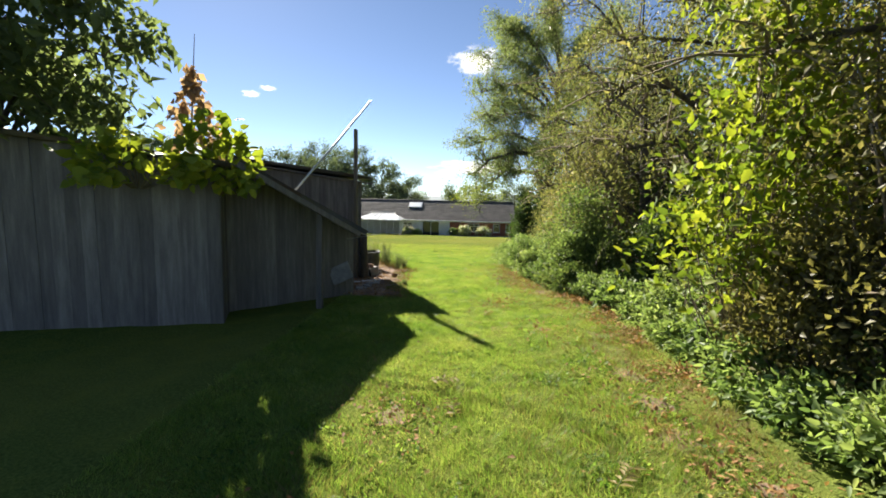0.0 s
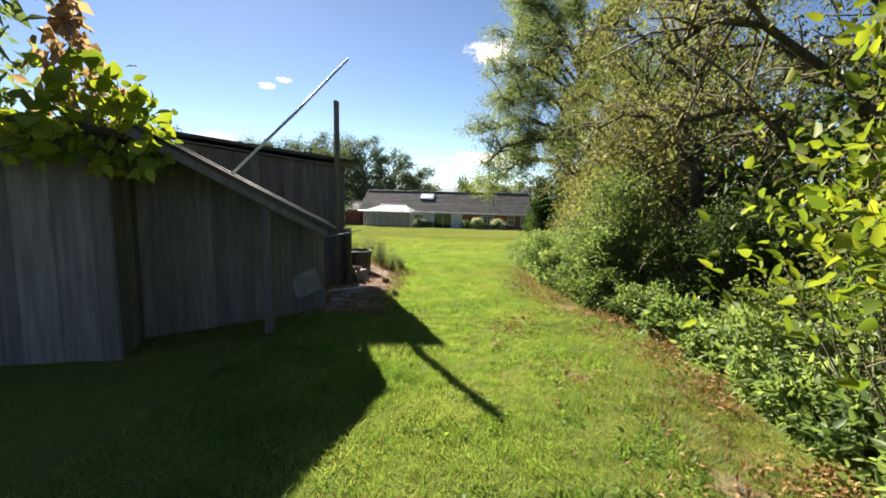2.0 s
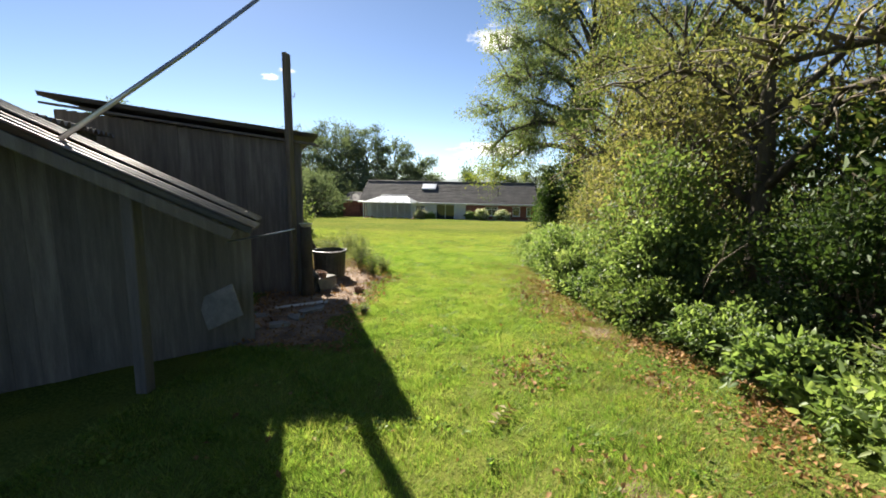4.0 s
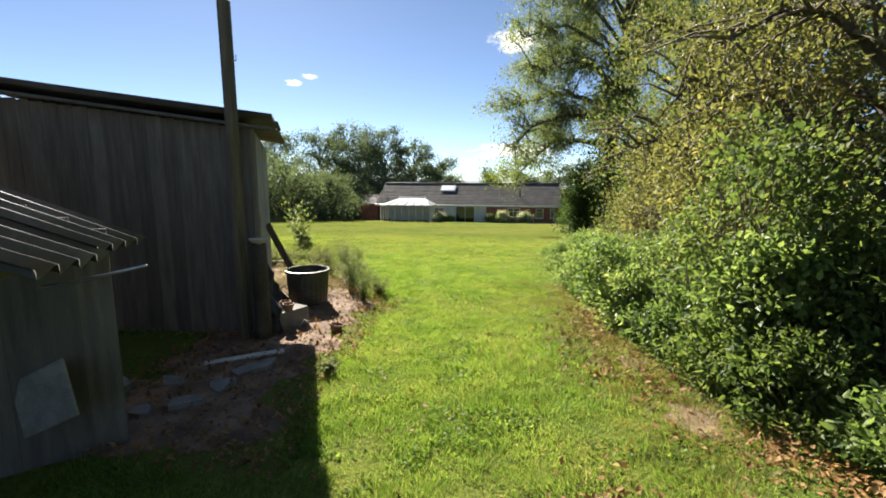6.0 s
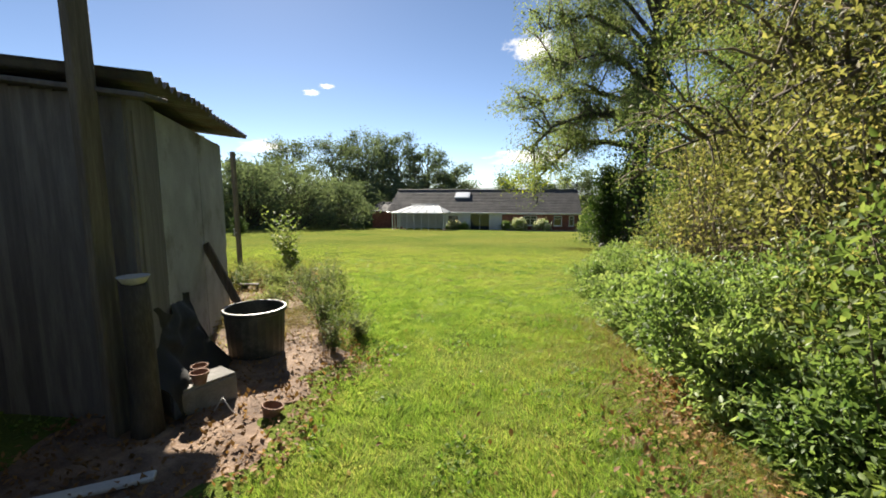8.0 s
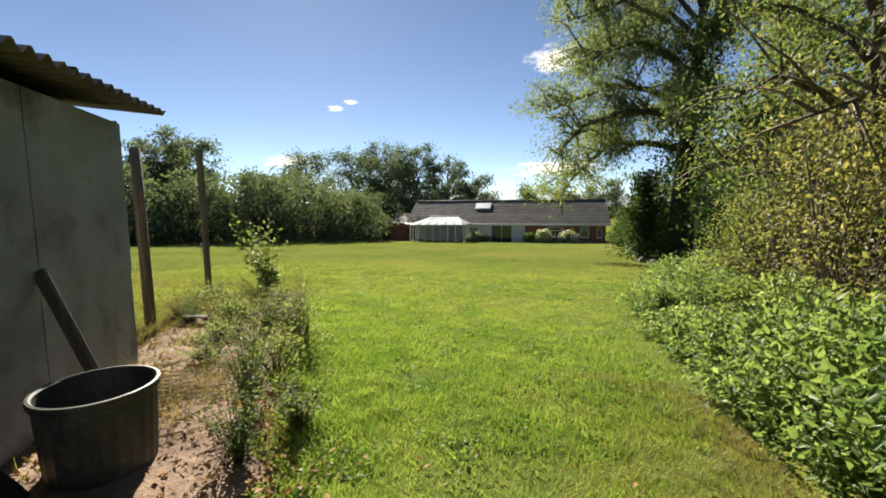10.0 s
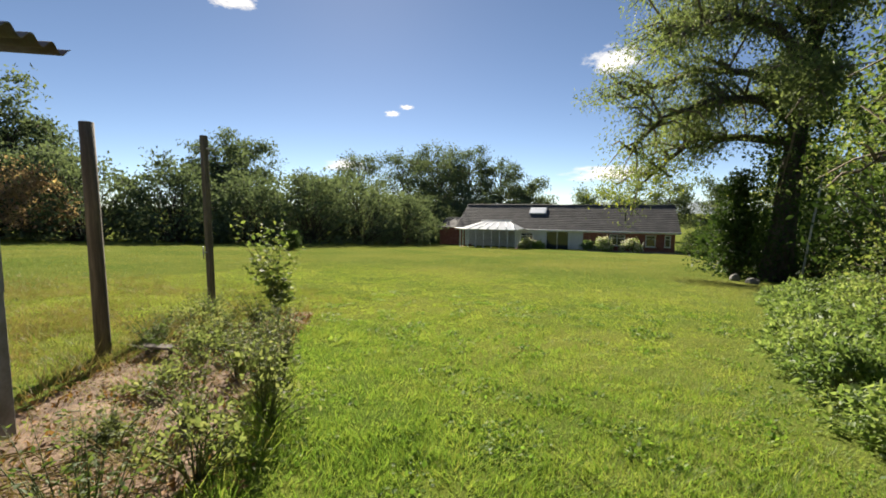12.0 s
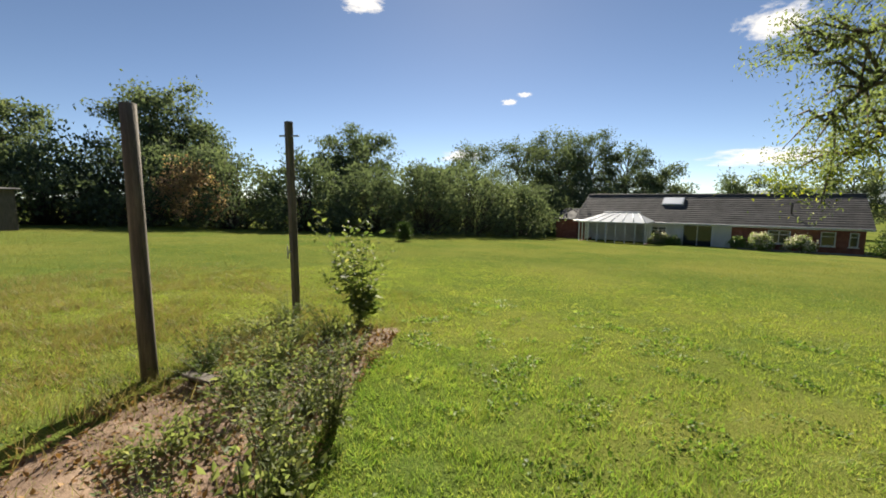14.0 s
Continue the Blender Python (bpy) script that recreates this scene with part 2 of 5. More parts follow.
def raw_mesh(name, verts, tris):
    """A triangle mesh from arrays."""
    me = bpy.data.meshes.new(name)
    verts, tris = np.asarray(verts, np.float32).reshape(-1, 3), np.asarray(tris, np.int32).reshape(-1, 3)
    me.vertices.add(len(verts))
    me.vertices.foreach_set("co", verts.ravel())
    me.loops.add(tris.size)
    me.loops.foreach_set("vertex_index", tris.ravel())
    me.polygons.add(len(tris))
    me.polygons.foreach_set("loop_start", np.arange(0, tris.size, 3, dtype=np.int32))
    me.polygons.foreach_set("loop_total", np.full(len(tris), 3, np.int32))
    me.update(calc_edges=True)
    return me


def box(bm, c, s, bevel=0.0, m=None):
    """A box at c of size s, its edges chamfered by bevel, then turned by m."""
    made = bmesh.ops.create_cube(bm, size=1.0)["verts"]
    for w in made:
        w.co = Vector((w.co.x * s[0] + c[0], w.co.y * s[1] + c[1], w.co.z * s[2] + c[2]))
    if bevel:
        edges = list({e for w in made for e in w.link_edges})
        made = list({w for f in bmesh.ops.bevel(bm, geom=edges, offset=bevel, segments=1, affect="EDGES")["faces"] for w in f.verts} | {w for w in made if w.is_valid})
    if m is not None:
        bmesh.ops.transform(bm, matrix=m, verts=made)
    return made


def boxed(name, c, s, material, parent=None, bevel=0.004, label="", m=None):
    bm = bmesh.new()
    box(bm, c, s, bevel, m)
    return part(name, bm, material, parent, label)


def beam(name, a, b, w, d, material, parent=None, label="", bevel=0.006, side=(0, 0, 1)):
    """A timber of section w x d from a to b."""
    a, b = Vector(a), Vector(b)
    z = (b - a).normalized()
    x = Vector(side).cross(z)
    if x.length < 1e-3:
        x = Vector((1, 0, 0))
    x.normalize()
    y = z.cross(x)
    m = Matrix(((x.x, y.x, z.x, 0), (x.y, y.y, z.y, 0), (x.z, y.z, z.z, 0), (0, 0, 0, 1)))
    m.translation = (a + b) / 2
    bm = bmesh.new()
    box(bm, (0, 0, 0), (w, d, (b - a).length), bevel, m)
    return part(name, bm, material, parent, label)


def tubes(paths, sides=5):
    """Arrays of tapered tubes. paths: lists of (point, radius)."""
    verts, tris, n0 = [], [], 0
    for path in paths:
        p = np.array([q for q, _ in path], float)
        r = np.array([q for _, q in path], float)
        t = np.gradient(p, axis=0)
        t /= np.linalg.norm(t, axis=1, keepdims=True) + 1e-9
        ref = np.where(np.abs(t[:, 2:3]) > 0.9, [[1.0, 0, 0]], [[0, 0, 1.0]])
        x = np.cross(ref, t)
        x /= np.linalg.norm(x, axis=1, keepdims=True) + 1e-9
        y = np.cross(t, x)
        a = np.arange(sides) * 2 * np.pi / sides
        ring = p[:, None] + r[:, None, None] * (np.cos(a)[None, :, None] * x[:, None] + np.sin(a)[None, :, None] * y[:, None])
        verts.append(ring.reshape(-1, 3))
        k = len(p)
        i, j = np.meshgrid(np.arange(k - 1), np.arange(sides), indexing="ij")
        q0, q1 = i * sides + j, i * sides + (j + 1) % sides
        q2, q3 = q1 + sides, q0 + sides
        tris.append(np.concatenate([np.stack([q0, q1, q2], -1).reshape(-1, 3), np.stack([q0, q2, q3], -1).reshape(-1, 3)]) + n0)
        caps = [[n0 + (k - 1) * sides, n0 + (k - 1) * sides + s, n0 + (k - 1) * sides + s + 1] for s in range(1, sides - 1)]
        caps += [[n0, n0 + s + 1, n0 + s] for s in range(1, sides - 1)]
        tris.append(np.array(caps))
        n0 += k * sides
    return np.concatenate(verts), np.concatenate(tris)


def tube_part(name, paths, material, parent=None, sides=5, label=""):
    me = raw_mesh(name, *tubes(paths, sides))
    me.polygons.foreach_set("use_smooth", [True] * len(me.polygons))
    return finish(name, me, material, parent, label)


def leaf_arrays(centres, size, rng, up=0.5, outward=None, slim=0.5, droop=0.25, fine=False):
    """Leaves folded along the midrib: centres (n, 3), size (n,). fine: rounder, with a curved blade."""
    n = len(centres)
    axis = rng.normal(size=(n, 3))
    if outward is not None:
        axis = axis * 0.7 + outward
    axis[:, 2] -= droop
    axis /= np.linalg.norm(axis, axis=1, keepdims=True) + 1e-9
    nor = rng.normal(size=(n, 3)) * (1 - up) + np.array([0, 0, up])
    side = np.cross(nor, axis)
    side /= np.linalg.norm(side, axis=1, keepdims=True) + 1e-9
    nor = np.cross(axis, side)
    s = size[:, None]
    w = s * slim * rng.uniform(0.75, 1.15, (n, 1))
    base = centres
    tip = base + axis * s - nor * s * 0.12
    fold = nor * s * 0.1
    left = base + axis * s * 0.45 + side * w * 0.5 + fold
    right = base + axis * s * 0.45 - side * w * 0.5 + fold
    if fine:
        mid = base + axis * s * 0.5 - nor * s * 0.02
        edge = [base + axis * s * along + sd * side * w * 0.5 * wide + nor * s * rise for along, wide, rise, sd in ((0.22, 0.95, 0.09, 1), (0.62, 0.8, 0.03, 1), (0.22, 0.95, 0.09, -1), (0.62, 0.8, 0.03, -1))]
        verts = np.stack([base, mid, tip, *edge], 1).reshape(-1, 3)
        k = np.arange(n)[:, None] * 7
        return verts, np.concatenate([k + f for f in ([0, 1, 3], [3, 1, 4], [4, 1, 2], [0, 5, 1], [5, 6, 1], [6, 2, 1])], 1).reshape(-1, 3)
    verts = np.stack([base, left, tip, right], 1).reshape(-1, 3)
    k = np.arange(n)[:, None] * 4
    tris = np.concatenate([k + [0, 2, 1], k + [0, 3, 2]], 1).reshape(-1, 3)
    return verts, tris


def leaves_part(name, centres, size, material, parent, rng, up=0.5, outward=None, slim=0.5, droop=0.25, label="", fine=False):
    return finish(name, raw_mesh(name, *leaf_arrays(np.asarray(centres), np.asarray(size), rng, up, outward, slim, droop, fine)), material, parent, label)


def bush(name, loc, size, label, category, seed, leaf=M_SHRUB, count=6000, leaf_size=0.07, clumps=40, slim=0.5, group="", stem=M_TWIG, spread=0.16, hollow=0.55, up=0.4, blossom=None, fine=False, low=0.12, stout=1.0):
    """A shrub: stems that fan out from the foot, and clumps of leaves with gaps between them."""
    rng = np.random.default_rng(seed)
    ob = thing(name, loc, label, category, group)
    rx, ry, rz = size
    a = rng.uniform(0, 2 * np.pi, clumps)
    h = rng.uniform(low, 1.0, clumps)
    r = np.sqrt(np.clip(1 - (h * 1.02 - 0.35) ** 2 / 0.48, 0.05, 1)) * rng.uniform(hollow, 1.0, clumps)
    cen = np.stack([rx * r * np.cos(a), ry * r * np.sin(a), rz * h * rng.uniform(0.85, 1.05, clumps)], 1)
    paths = []
    for c in cen:
        foot = np.array([c[0] * 0.12, c[1] * 0.12, -0.03])
        mid = foot * 0.5 + c * 0.5 + rng.normal(size=3) * 0.06 * rz + np.array([-c[0], -c[1], 0]) * 0.15
        tip = c + (c - mid) * 0.25
        th = (0.006 + 0.006 * rz) * stout
        paths.append([(foot, th), (mid, th * 0.7), (c, th * 0.45), (tip, 0.002)])
    tagged(tube_part("branchwork", paths, stem, ob, 4), kind="stuff")
    which = rng.integers(0, clumps, count)
    sig = spread * (rx + ry + rz) / 3 * rng.uniform(0.6, 1.3, clumps)
    pos = cen[which] + np.clip(rng.normal(size=(count, 3)), -1.5, 1.5) * sig[which][:, None] * np.array([1, 1, 0.8])
    pos[:, 2] = np.abs(pos[:, 2]) + 0.01
    out = pos / (np.linalg.norm(pos, axis=1, keepdims=True) + 1e-9)
    leaves_part("leaves", pos, leaf_size * rng.uniform(0.55, 1.25, count), leaf, ob, rng, up, out * 0.8, slim, 0.25, "", fine)
    if blossom:
        k = count // 4
        p2 = cen[rng.integers(0, clumps, k)] + rng.normal(size=(k, 3)) * sig.mean() * 0.8
        p2[:, 2] = np.abs(p2[:, 2]) + rz * 0.15
        leaves_part("blossom", p2, leaf_size * 1.25 * rng.uniform(0.7, 1.2, k), blossom, ob, rng, 0.6, None, 0.9)
    return ob


def tree(name, loc, height, spread, label, category, seed, leaf=M_ASH, count=14000, leaf_size=0.1, limbs=9, first=0.28, trunk=0.16, lean=(0, 0), group="", twigs=7, slim=0.4, droop=0.3, side=(0, 0), ivy=0, sigma=0.22, bark=M_BARK, aims=(), wobble=0.02):
    """A tree: tapered trunk, limbs that bend and fork, twigs, and leaves along the twigs."""
    rng = np.random.default_rng(seed)
    ob = thing(name, loc, label, category, group)
    k = 9
    z = np.linspace(-0.15, height * 0.82, k)
    wob = np.cumsum(rng.normal(size=(k, 2)) * wobble * height / k ** 0.5, 0)
    axis = np.stack([lean[0] * z / height + wob[:, 0], lean[1] * z / height + wob[:, 1], z], 1)
    axis[0, :2] = axis[0, :2] * 0
    rad = trunk * (1 - np.linspace(0, 0.85, k)) * np.where(np.arange(k) == 0, 1.5, 1)
    trunk_paths = [[(axis[i], rad[i]) for i in range(k)]]
    limb_paths, twig_paths, ends = [], [], []
    for n in range(len(aims) or limbs):
        f = aims[n][0] / (height * 0.82) if aims else first + (0.97 - first) * (n + rng.uniform(0, 0.7)) / limbs
        i = f * (k - 1)
        p = axis[int(i)] * (1 - i % 1) + axis[min(int(i) + 1, k - 1)] * (i % 1)
        a = n * 2.4 + rng.uniform(-0.5, 0.5)
        reach = spread * rng.uniform(0.65, 1.05) * (1 - 0.6 * max(0, f - 0.35))
        d = np.array([math.cos(a) + side[0], math.sin(a) + side[1], 0.0])
        d /= np.linalg.norm(d) + 1e-9
        rise = height * rng.uniform(0.10, 0.24)
        pts = [p]
        if aims:
            a, reach = radians(aims[n][1]), aims[n][2] * 0.84
            d = np.array([math.cos(a), math.sin(a), 0.0])
        for s in (0.25, 0.5, 0.75, 1.0):
            if aims:
                arch = 4 * aims[n][3] * s * (1 - s) + aims[n][4] * s
                pts.append(p + d * reach * s + np.array([0, 0, arch]) + rng.normal(size=3) * 0.035 * reach)
                continue
            pts.append(p + d * reach * s + np.array([0, 0, rise * math.sin(s * 2.2)]) + rng.normal(size=3) * 0.05 * reach)
        r0 = max(0.02, trunk * (1 - 0.8 * f) * 0.6)
        limb_paths.append([(q, r0 * (1 - 0.2 * j)) for j, q in enumerate(pts)])
        for tw in range(twigs):
            s = rng.uniform(0.25, 1.0)
            j = min(int(s * 4), 3)
            q = pts[j] + (pts[j + 1] - pts[j]) * (s * 4 - j)
            e = d * rng.uniform(0.1, 0.7) + rng.normal(size=3) * 0.55 + np.array([0, 0, 0.15])
            length = reach * rng.uniform(0.18, 0.34 if aims else 0.42)
            m1 = q + e * length * 0.5 + np.array([0, 0, 0.05 * length])
            m2 = q + e * length - np.array([0, 0, droop * length * 0.4])
            twig_paths.append([(q, r0 * 0.36), (m1, r0 * 0.24), (m2, 0.007)])
            ends += [(q + (m1 - q) * 0.5, 0.5), (m1, 1.0), (m1 * 0.5 + m2 * 0.5, 1.2), (m2, 1.2)]
    tube_part("trunk", trunk_paths, bark, ob, 9)
    for limb_path in limb_paths:
        tube_part("limb", [limb_path], bark, ob, 6)
    tagged(tube_part("twigwork", twig_paths, M_TWIG, ob, 3), kind="stuff")
    pts = np.array([e for e, _ in ends])
    wt = np.array([w for _, w in ends]) * rng.uniform(0.2, 1.0, len(ends))
    which = rng.choice(len(pts), count, p=wt / wt.sum())
    puff = sigma * spread * rng.uniform(0.25, 0.75, len(pts))
    pos = pts[which] + np.clip(rng.normal(size=(count, 3)), -1.4, 1.4) * puff[which][:, None] * np.array([1, 1, 0.75])
    pos[:, 2] = np.maximum(pos[:, 2], 0.4)
    leaves_part("crown", pos, leaf_size * rng.uniform(0.45, 1.35, count), leaf, ob, rng, 0.45, None, slim, droop)
    if ivy:
        zi = rng.uniform(0.0, height * 0.6, ivy)
        ang = rng.uniform(0, 2 * np.pi, ivy)
        ri = trunk * 1.2 + np.abs(rng.normal(size=ivy)) * trunk * 0.8
        ax = np.stack([np.interp(zi, z, axis[:, 0]), np.interp(zi, z, axis[:, 1])], 1)
        pv = np.stack([ax[:, 0] + ri * np.cos(ang), ax[:, 1] + ri * np.sin(ang), zi], 1)
        leaves_part("ivy", pv, np.full(ivy, 0.11) * rng.uniform(0.6, 1.2, ivy), M_DARKLEAF, ob, rng, 0.1, None, 0.8, 0.5, "dark ivy leaves")
    return ob


# ---- the ground ----
GY = np.array([-3000.0, -60, -20, 0, 5, 10, 15, 20, 30, 40, 50, 58, 75, 150, 400, 3000])
GZ = np.array([1.2, 0.9, 0.4, 0.13, 0.05, -0.05, -0.19, -0.42, -1.08, -1.72, -2.35, -2.85, -3.4, -6.0, -12, -14])


def gz(x, y):
    """Height of the ground."""
    x, y = np.asarray(x, float), np.asarray(y, float)
    z = np.interp(y, GY, GZ)
    z = sum(np.interp(y + d, GY, GZ) for d in np.linspace(-5, 5, 11)) / 11
    return z + 0.006 * np.sin(x * 1.7 + 0.6 * y) + 0.005 * np.sin(1.3 * y - 0.8 * x + 1.0)


def value_noise(x, y, scale, seed):
    """Smooth random values in 0..1 over the plan."""
    table = np.random.default_rng(seed).uniform(size=(64, 64))
    u, v = np.asarray(x) / scale, np.asarray(y) / scale
    i, j = np.floor(u).astype(int), np.floor(v).astype(int)
    fu, fv = u - i, v - j
    fu, fv = fu * fu * (3 - 2 * fu), fv * fv * (3 - 2 * fv)
    a = table[i % 64, j % 64] * (1 - fu) + table[(i + 1) % 64, j % 64] * fu
    c = table[i % 64, (j + 1) % 64] * (1 - fu) + table[(i + 1) % 64, (j + 1) % 64] * fu
    return a * (1 - fv) + c * fv


def graded(lo, hi, step, far_lo, far_hi):
    mid = list(np.arange(lo, hi + 1e-6, step))
    up, s = [], step
    while not up or up[-1] < far_hi:
        s *= 1.22
        up.append((up[-1] if up else hi) + s)
    down, s = [], step
    while not down or down[-1] > far_lo:
        s *= 1.22
        down.append((down[-1] if down else lo) - s)
    return np.array(down[::-1] + mid + up)


gx, gy = graded(-8, 7, 0.25, -2500, 2500), graded(-1, 30, 0.25, -600, 3500)
X, Y = np.meshgrid(gx, gy)
rng = np.random.default_rng(3)
near = np.exp(-((X / 9) ** 2 + ((Y - 12) / 16) ** 2))
Z = gz(X, Y) + rng.normal(size=X.shape) * 0.008 * near
i, j = np.meshgrid(np.arange(len(gy) - 1), np.arange(len(gx) - 1), indexing="ij")
q = i * len(gx) + j
me = raw_mesh("ground", np.stack([X, Y, Z], -1).reshape(-1, 3), np.concatenate([np.stack([q, q + 1, q + 1 + len(gx)], -1).reshape(-1, 3), np.stack([q, q + 1 + len(gx), q + len(gx)], -1).reshape(-1, 3)]))
me.polygons.foreach_set("use_smooth", [True] * len(me.polygons))
tagged(finish("ground", me, M_TURF), "mown green lawn sloping gently down to the house", "lawn", kind="structure")

# foot of the hedge bank and edge of the soil bed beside the sheds, as functions of y
HEDGE_Y = [0, 3.7, 5, 7.6, 9.1, 10, 11.5, 12.7, 14.8, 17.2, 18.5, 21, 24, 28]
HEDGE_X = [2.35, 2.35, 2.4, 2.5, 2.05, 1.8, 1.5, 1.38, 1.38, 1.3, 1.9, 2.6, 3.2, 4.0]


def hedge_x(y):
    return np.interp(y, HEDGE_Y, HEDGE_X)


BED_Y = [8.4, 9.2, 10.0, 10.6, 11.4, 12.0, 12.6, 13.8, 15.2, 16.4, 17.2]
BED_R = [-0.75, -0.95, -1.05, -1.0, -1.2, -1.15, -1.6, -2.2, -3.25, -3.9, -4.3]
BED_L = [-2.3, -2.6, -2.6, -2.7, -3.0, -3.4, -3.9, -4.3, -4.9, -4.6, -4.4]


def strip(name, ys, left, right, material, label, category, seed, lift=0.012, wob=0.12, n=11):
    """A ragged-edged sheet that lies on the ground between two lines."""
    r = np.random.default_rng(seed)
    yy = np.arange(ys[0], ys[-1], 0.12)
    l = np.interp(yy, ys, left) + np.convolve(r.normal(size=len(yy)) * wob, np.ones(3) / 3, "same")
    rt = np.interp(yy, ys, right) + np.convolve(r.normal(size=len(yy)) * wob, np.ones(3) / 3, "same")
    f = np.linspace(0, 1, n)
    x = l[:, None] * (1 - f) + rt[:, None] * f
    y = np.repeat(yy[:, None], n, 1)
    edge = np.minimum(1, 4 * np.minimum(f, 1 - f))[None] * np.minimum(1, np.minimum(np.arange(len(yy)), np.arange(len(yy))[::-1])[:, None] / 3)
    z = gz(x, y) - 0.012 + (lift + 0.012 + np.abs(r.normal(size=x.shape)) * 0.014) * edge
    ii, jj = np.meshgrid(np.arange(len(yy) - 1), np.arange(n - 1), indexing="ij")
    q = ii * n + jj
    me = raw_mesh(name, np.stack([x, y, z], -1).reshape(-1, 3), np.concatenate([np.stack([q, q + 1, q + 1 + n], -1).reshape(-1, 3), np.stack([q, q + 1 + n, q + n], -1).reshape(-1, 3)]))
    me.polygons.foreach_set("use_smooth", [True] * len(me.polygons))
    return tagged(finish(name, me, material), label, category, kind="structure")


strip("soil_bed", BED_Y, BED_L, BED_R, M_SOIL, "bare reddish-brown soil bed beside the sheds", "soil", 5)
HB = np.array(HEDGE_Y[:12], float)
strip("hedge_bank", HB, hedge_x(HB) + 0.38, hedge_x(HB) + 5.5, M_SOIL, "shaded bare earth under the hedge", "soil", 6, 0.03, 0.15, 24)


# ---- sheds ----
def corrugated(name, a, across, down, material, parent, pitch=0.146, amp=0.027, thick=0.006, label=""):
    """A corrugated sheet: a corner, the vector across the waves, and the vector along them."""
    a, across, down = np.array(a, float), np.array(across, float), np.array(down, float)
    nrm = np.cross(across, down)
    nrm /= np.linalg.norm(nrm)
    if nrm[2] < 0:
        nrm = -nrm
    w = np.linalg.norm(across)
    k = max(4, int(w / pitch * 10))
    f = np.linspace(0, 1, k + 1)
    wave = amp * np.cos(2 * np.pi * f * w / pitch)
    top = a + f[:, None] * across + wave[:, None] * nrm
    rows = [top, top + down * 0.5 - nrm * 0.004, top + down]
    verts = np.concatenate(rows + [r - nrm * thick for r in rows])
    n = k + 1
    tris = []
    for layer in (0, 3):
        for r in range(2):
            q = np.arange(k) + (layer + r) * n
            tris += [np.stack([q, q + 1, q + 1 + n], 1), np.stack([q, q + 1 + n, q + n], 1)]
    for r in (0, 2):
        q = np.arange(k) + r * n
        tris += [np.stack([q, q + 1, q + 1 + 3 * n], 1), np.stack([q, q + 1 + 3 * n, q + 3 * n], 1)]
    me = raw_mesh(name, verts, np.concatenate(tris))
    return finish(name, me, material, parent, label)


def corrugated_roof(parent, a, across, down, material, sheets, overlap=0.05):
    a, across, down = Vector(a), Vector(across), Vector(down)
    r = random.Random(int(a.x * 100))
    for s in range(sheets):
        o = a + across * (s / sheets) + Vector((0, 0, 0.006 * (s % 2) + r.uniform(0, 0.006))) - down.normalized() * r.uniform(-0.03, 0.05)
        corrugated("roof_sheet", o, across * ((1 + overlap) / sheets), down * r.uniform(1.0, 1.03), material, parent)


def board_wall(parent, a, b, z0, z1a, z1b, material, width=0.15, thick=0.022, seed=1, skip=()):
    """Upright boards from a to b on the ground plan; the top runs from z1a to z1b."""
    r = random.Random(seed)
    a, b = Vector((*a, 0)), Vector((*b, 0))
    n = max(1, int((b - a).length / width))
    d = (b - a).normalized()
    for k in range(n):
        if k in skip:
            continue
        f = (k + 0.5) / n
        p = a + (b - a) * f + Vector((-d.y, d.x, 0)) * r.uniform(-0.006, 0.006)
        top = z1a + (z1b - z1a) * f
        beam("board", (p.x, p.y, z0 + r.uniform(0, 0.03)), (p.x, p.y, top), thick, (b - a).length / n + 0.004, material, parent, side=(d.x, d.y, 0), bevel=0.003)


AX = Vector((-0.42, 0.907, 0))      # the sheds' long direction
UX = Vector((-0.95, -0.31, 0))      # across them, away from the path

# main shed at the end of the row
shed = thing("timber_shed", (-2.2, 10.6, -0.1), "dark tarred timber shed with a corrugated roof and grey cement-sheet side", "shed")


def shed_pt(x, y, z):
    return Vector((x + 2.2, y - 10.6, z + 0.1))


P0, P1 = shed_pt(-1.86, 10.52, 2.13), shed_pt(-3.43, 13.62, 2.2)
RISE = Vector((-3.7, -0.35, 0.5))
corrugated_roof(shed, P0 + Vector((0, 0, 0.03)), P1 - P0, RISE, M_ROOFTIN, 5)
beam("bargeboard", P0 + Vector((0.01, 0.03, -0.09)), P0 + RISE + Vector((0, 0.03, -0.09)), 0.03, 0.19, M_TARWOOD, shed, side=(0.08, -1, 0))
f0, f1, f2 = Vector((-2.12, 10.58)), Vector((-3.6, 13.3)), Vector((-5.5, 10.28))
wall_top = 2.06
board_wall(shed, (f0.x + 2.2, f0.y - 10.6), (f2.x + 2.2, f2.y - 10.6), -0.1, wall_top + 0.1, wall_top + 0.52, M_TARWOOD, seed=2)
sd = (f1 - f0)
s0 = f0 + sd * 0.17
board_wall(shed, (f0.x + 2.2, f0.y - 10.6), (s0.x + 2.2, s0.y - 10.6), -0.1, wall_top + 0.14, wall_top + 0.14, M_TARWOOD, seed=3)
for row, (za, zb) in enumerate(((-0.12, 0.88), (0.86, 2.18))):
    for k in range(2):
        a = s0 + (f1 - s0) * (k / 2)
        c = s0 + (f1 - s0) * ((k + 1) / 2 - 0.002)
        off = 0.008 * row + 0.003 * k
        nv = Vector((sd.y, -sd.x)).normalized() * off
        mid, ln = (a + c) / 2 + nv, (c - a).length
        ang = math.atan2(sd.y, sd.x)
        boxed("wall_sheet", (0, 0, 0), (ln, 0.012, zb - za), M_CEMENT, shed, 0.002, m=Matrix.Translation((mid.x + 2.2, mid.y - 10.6, (za + zb) / 2)) @ Matrix.Rotation(ang, 4, "Z"))
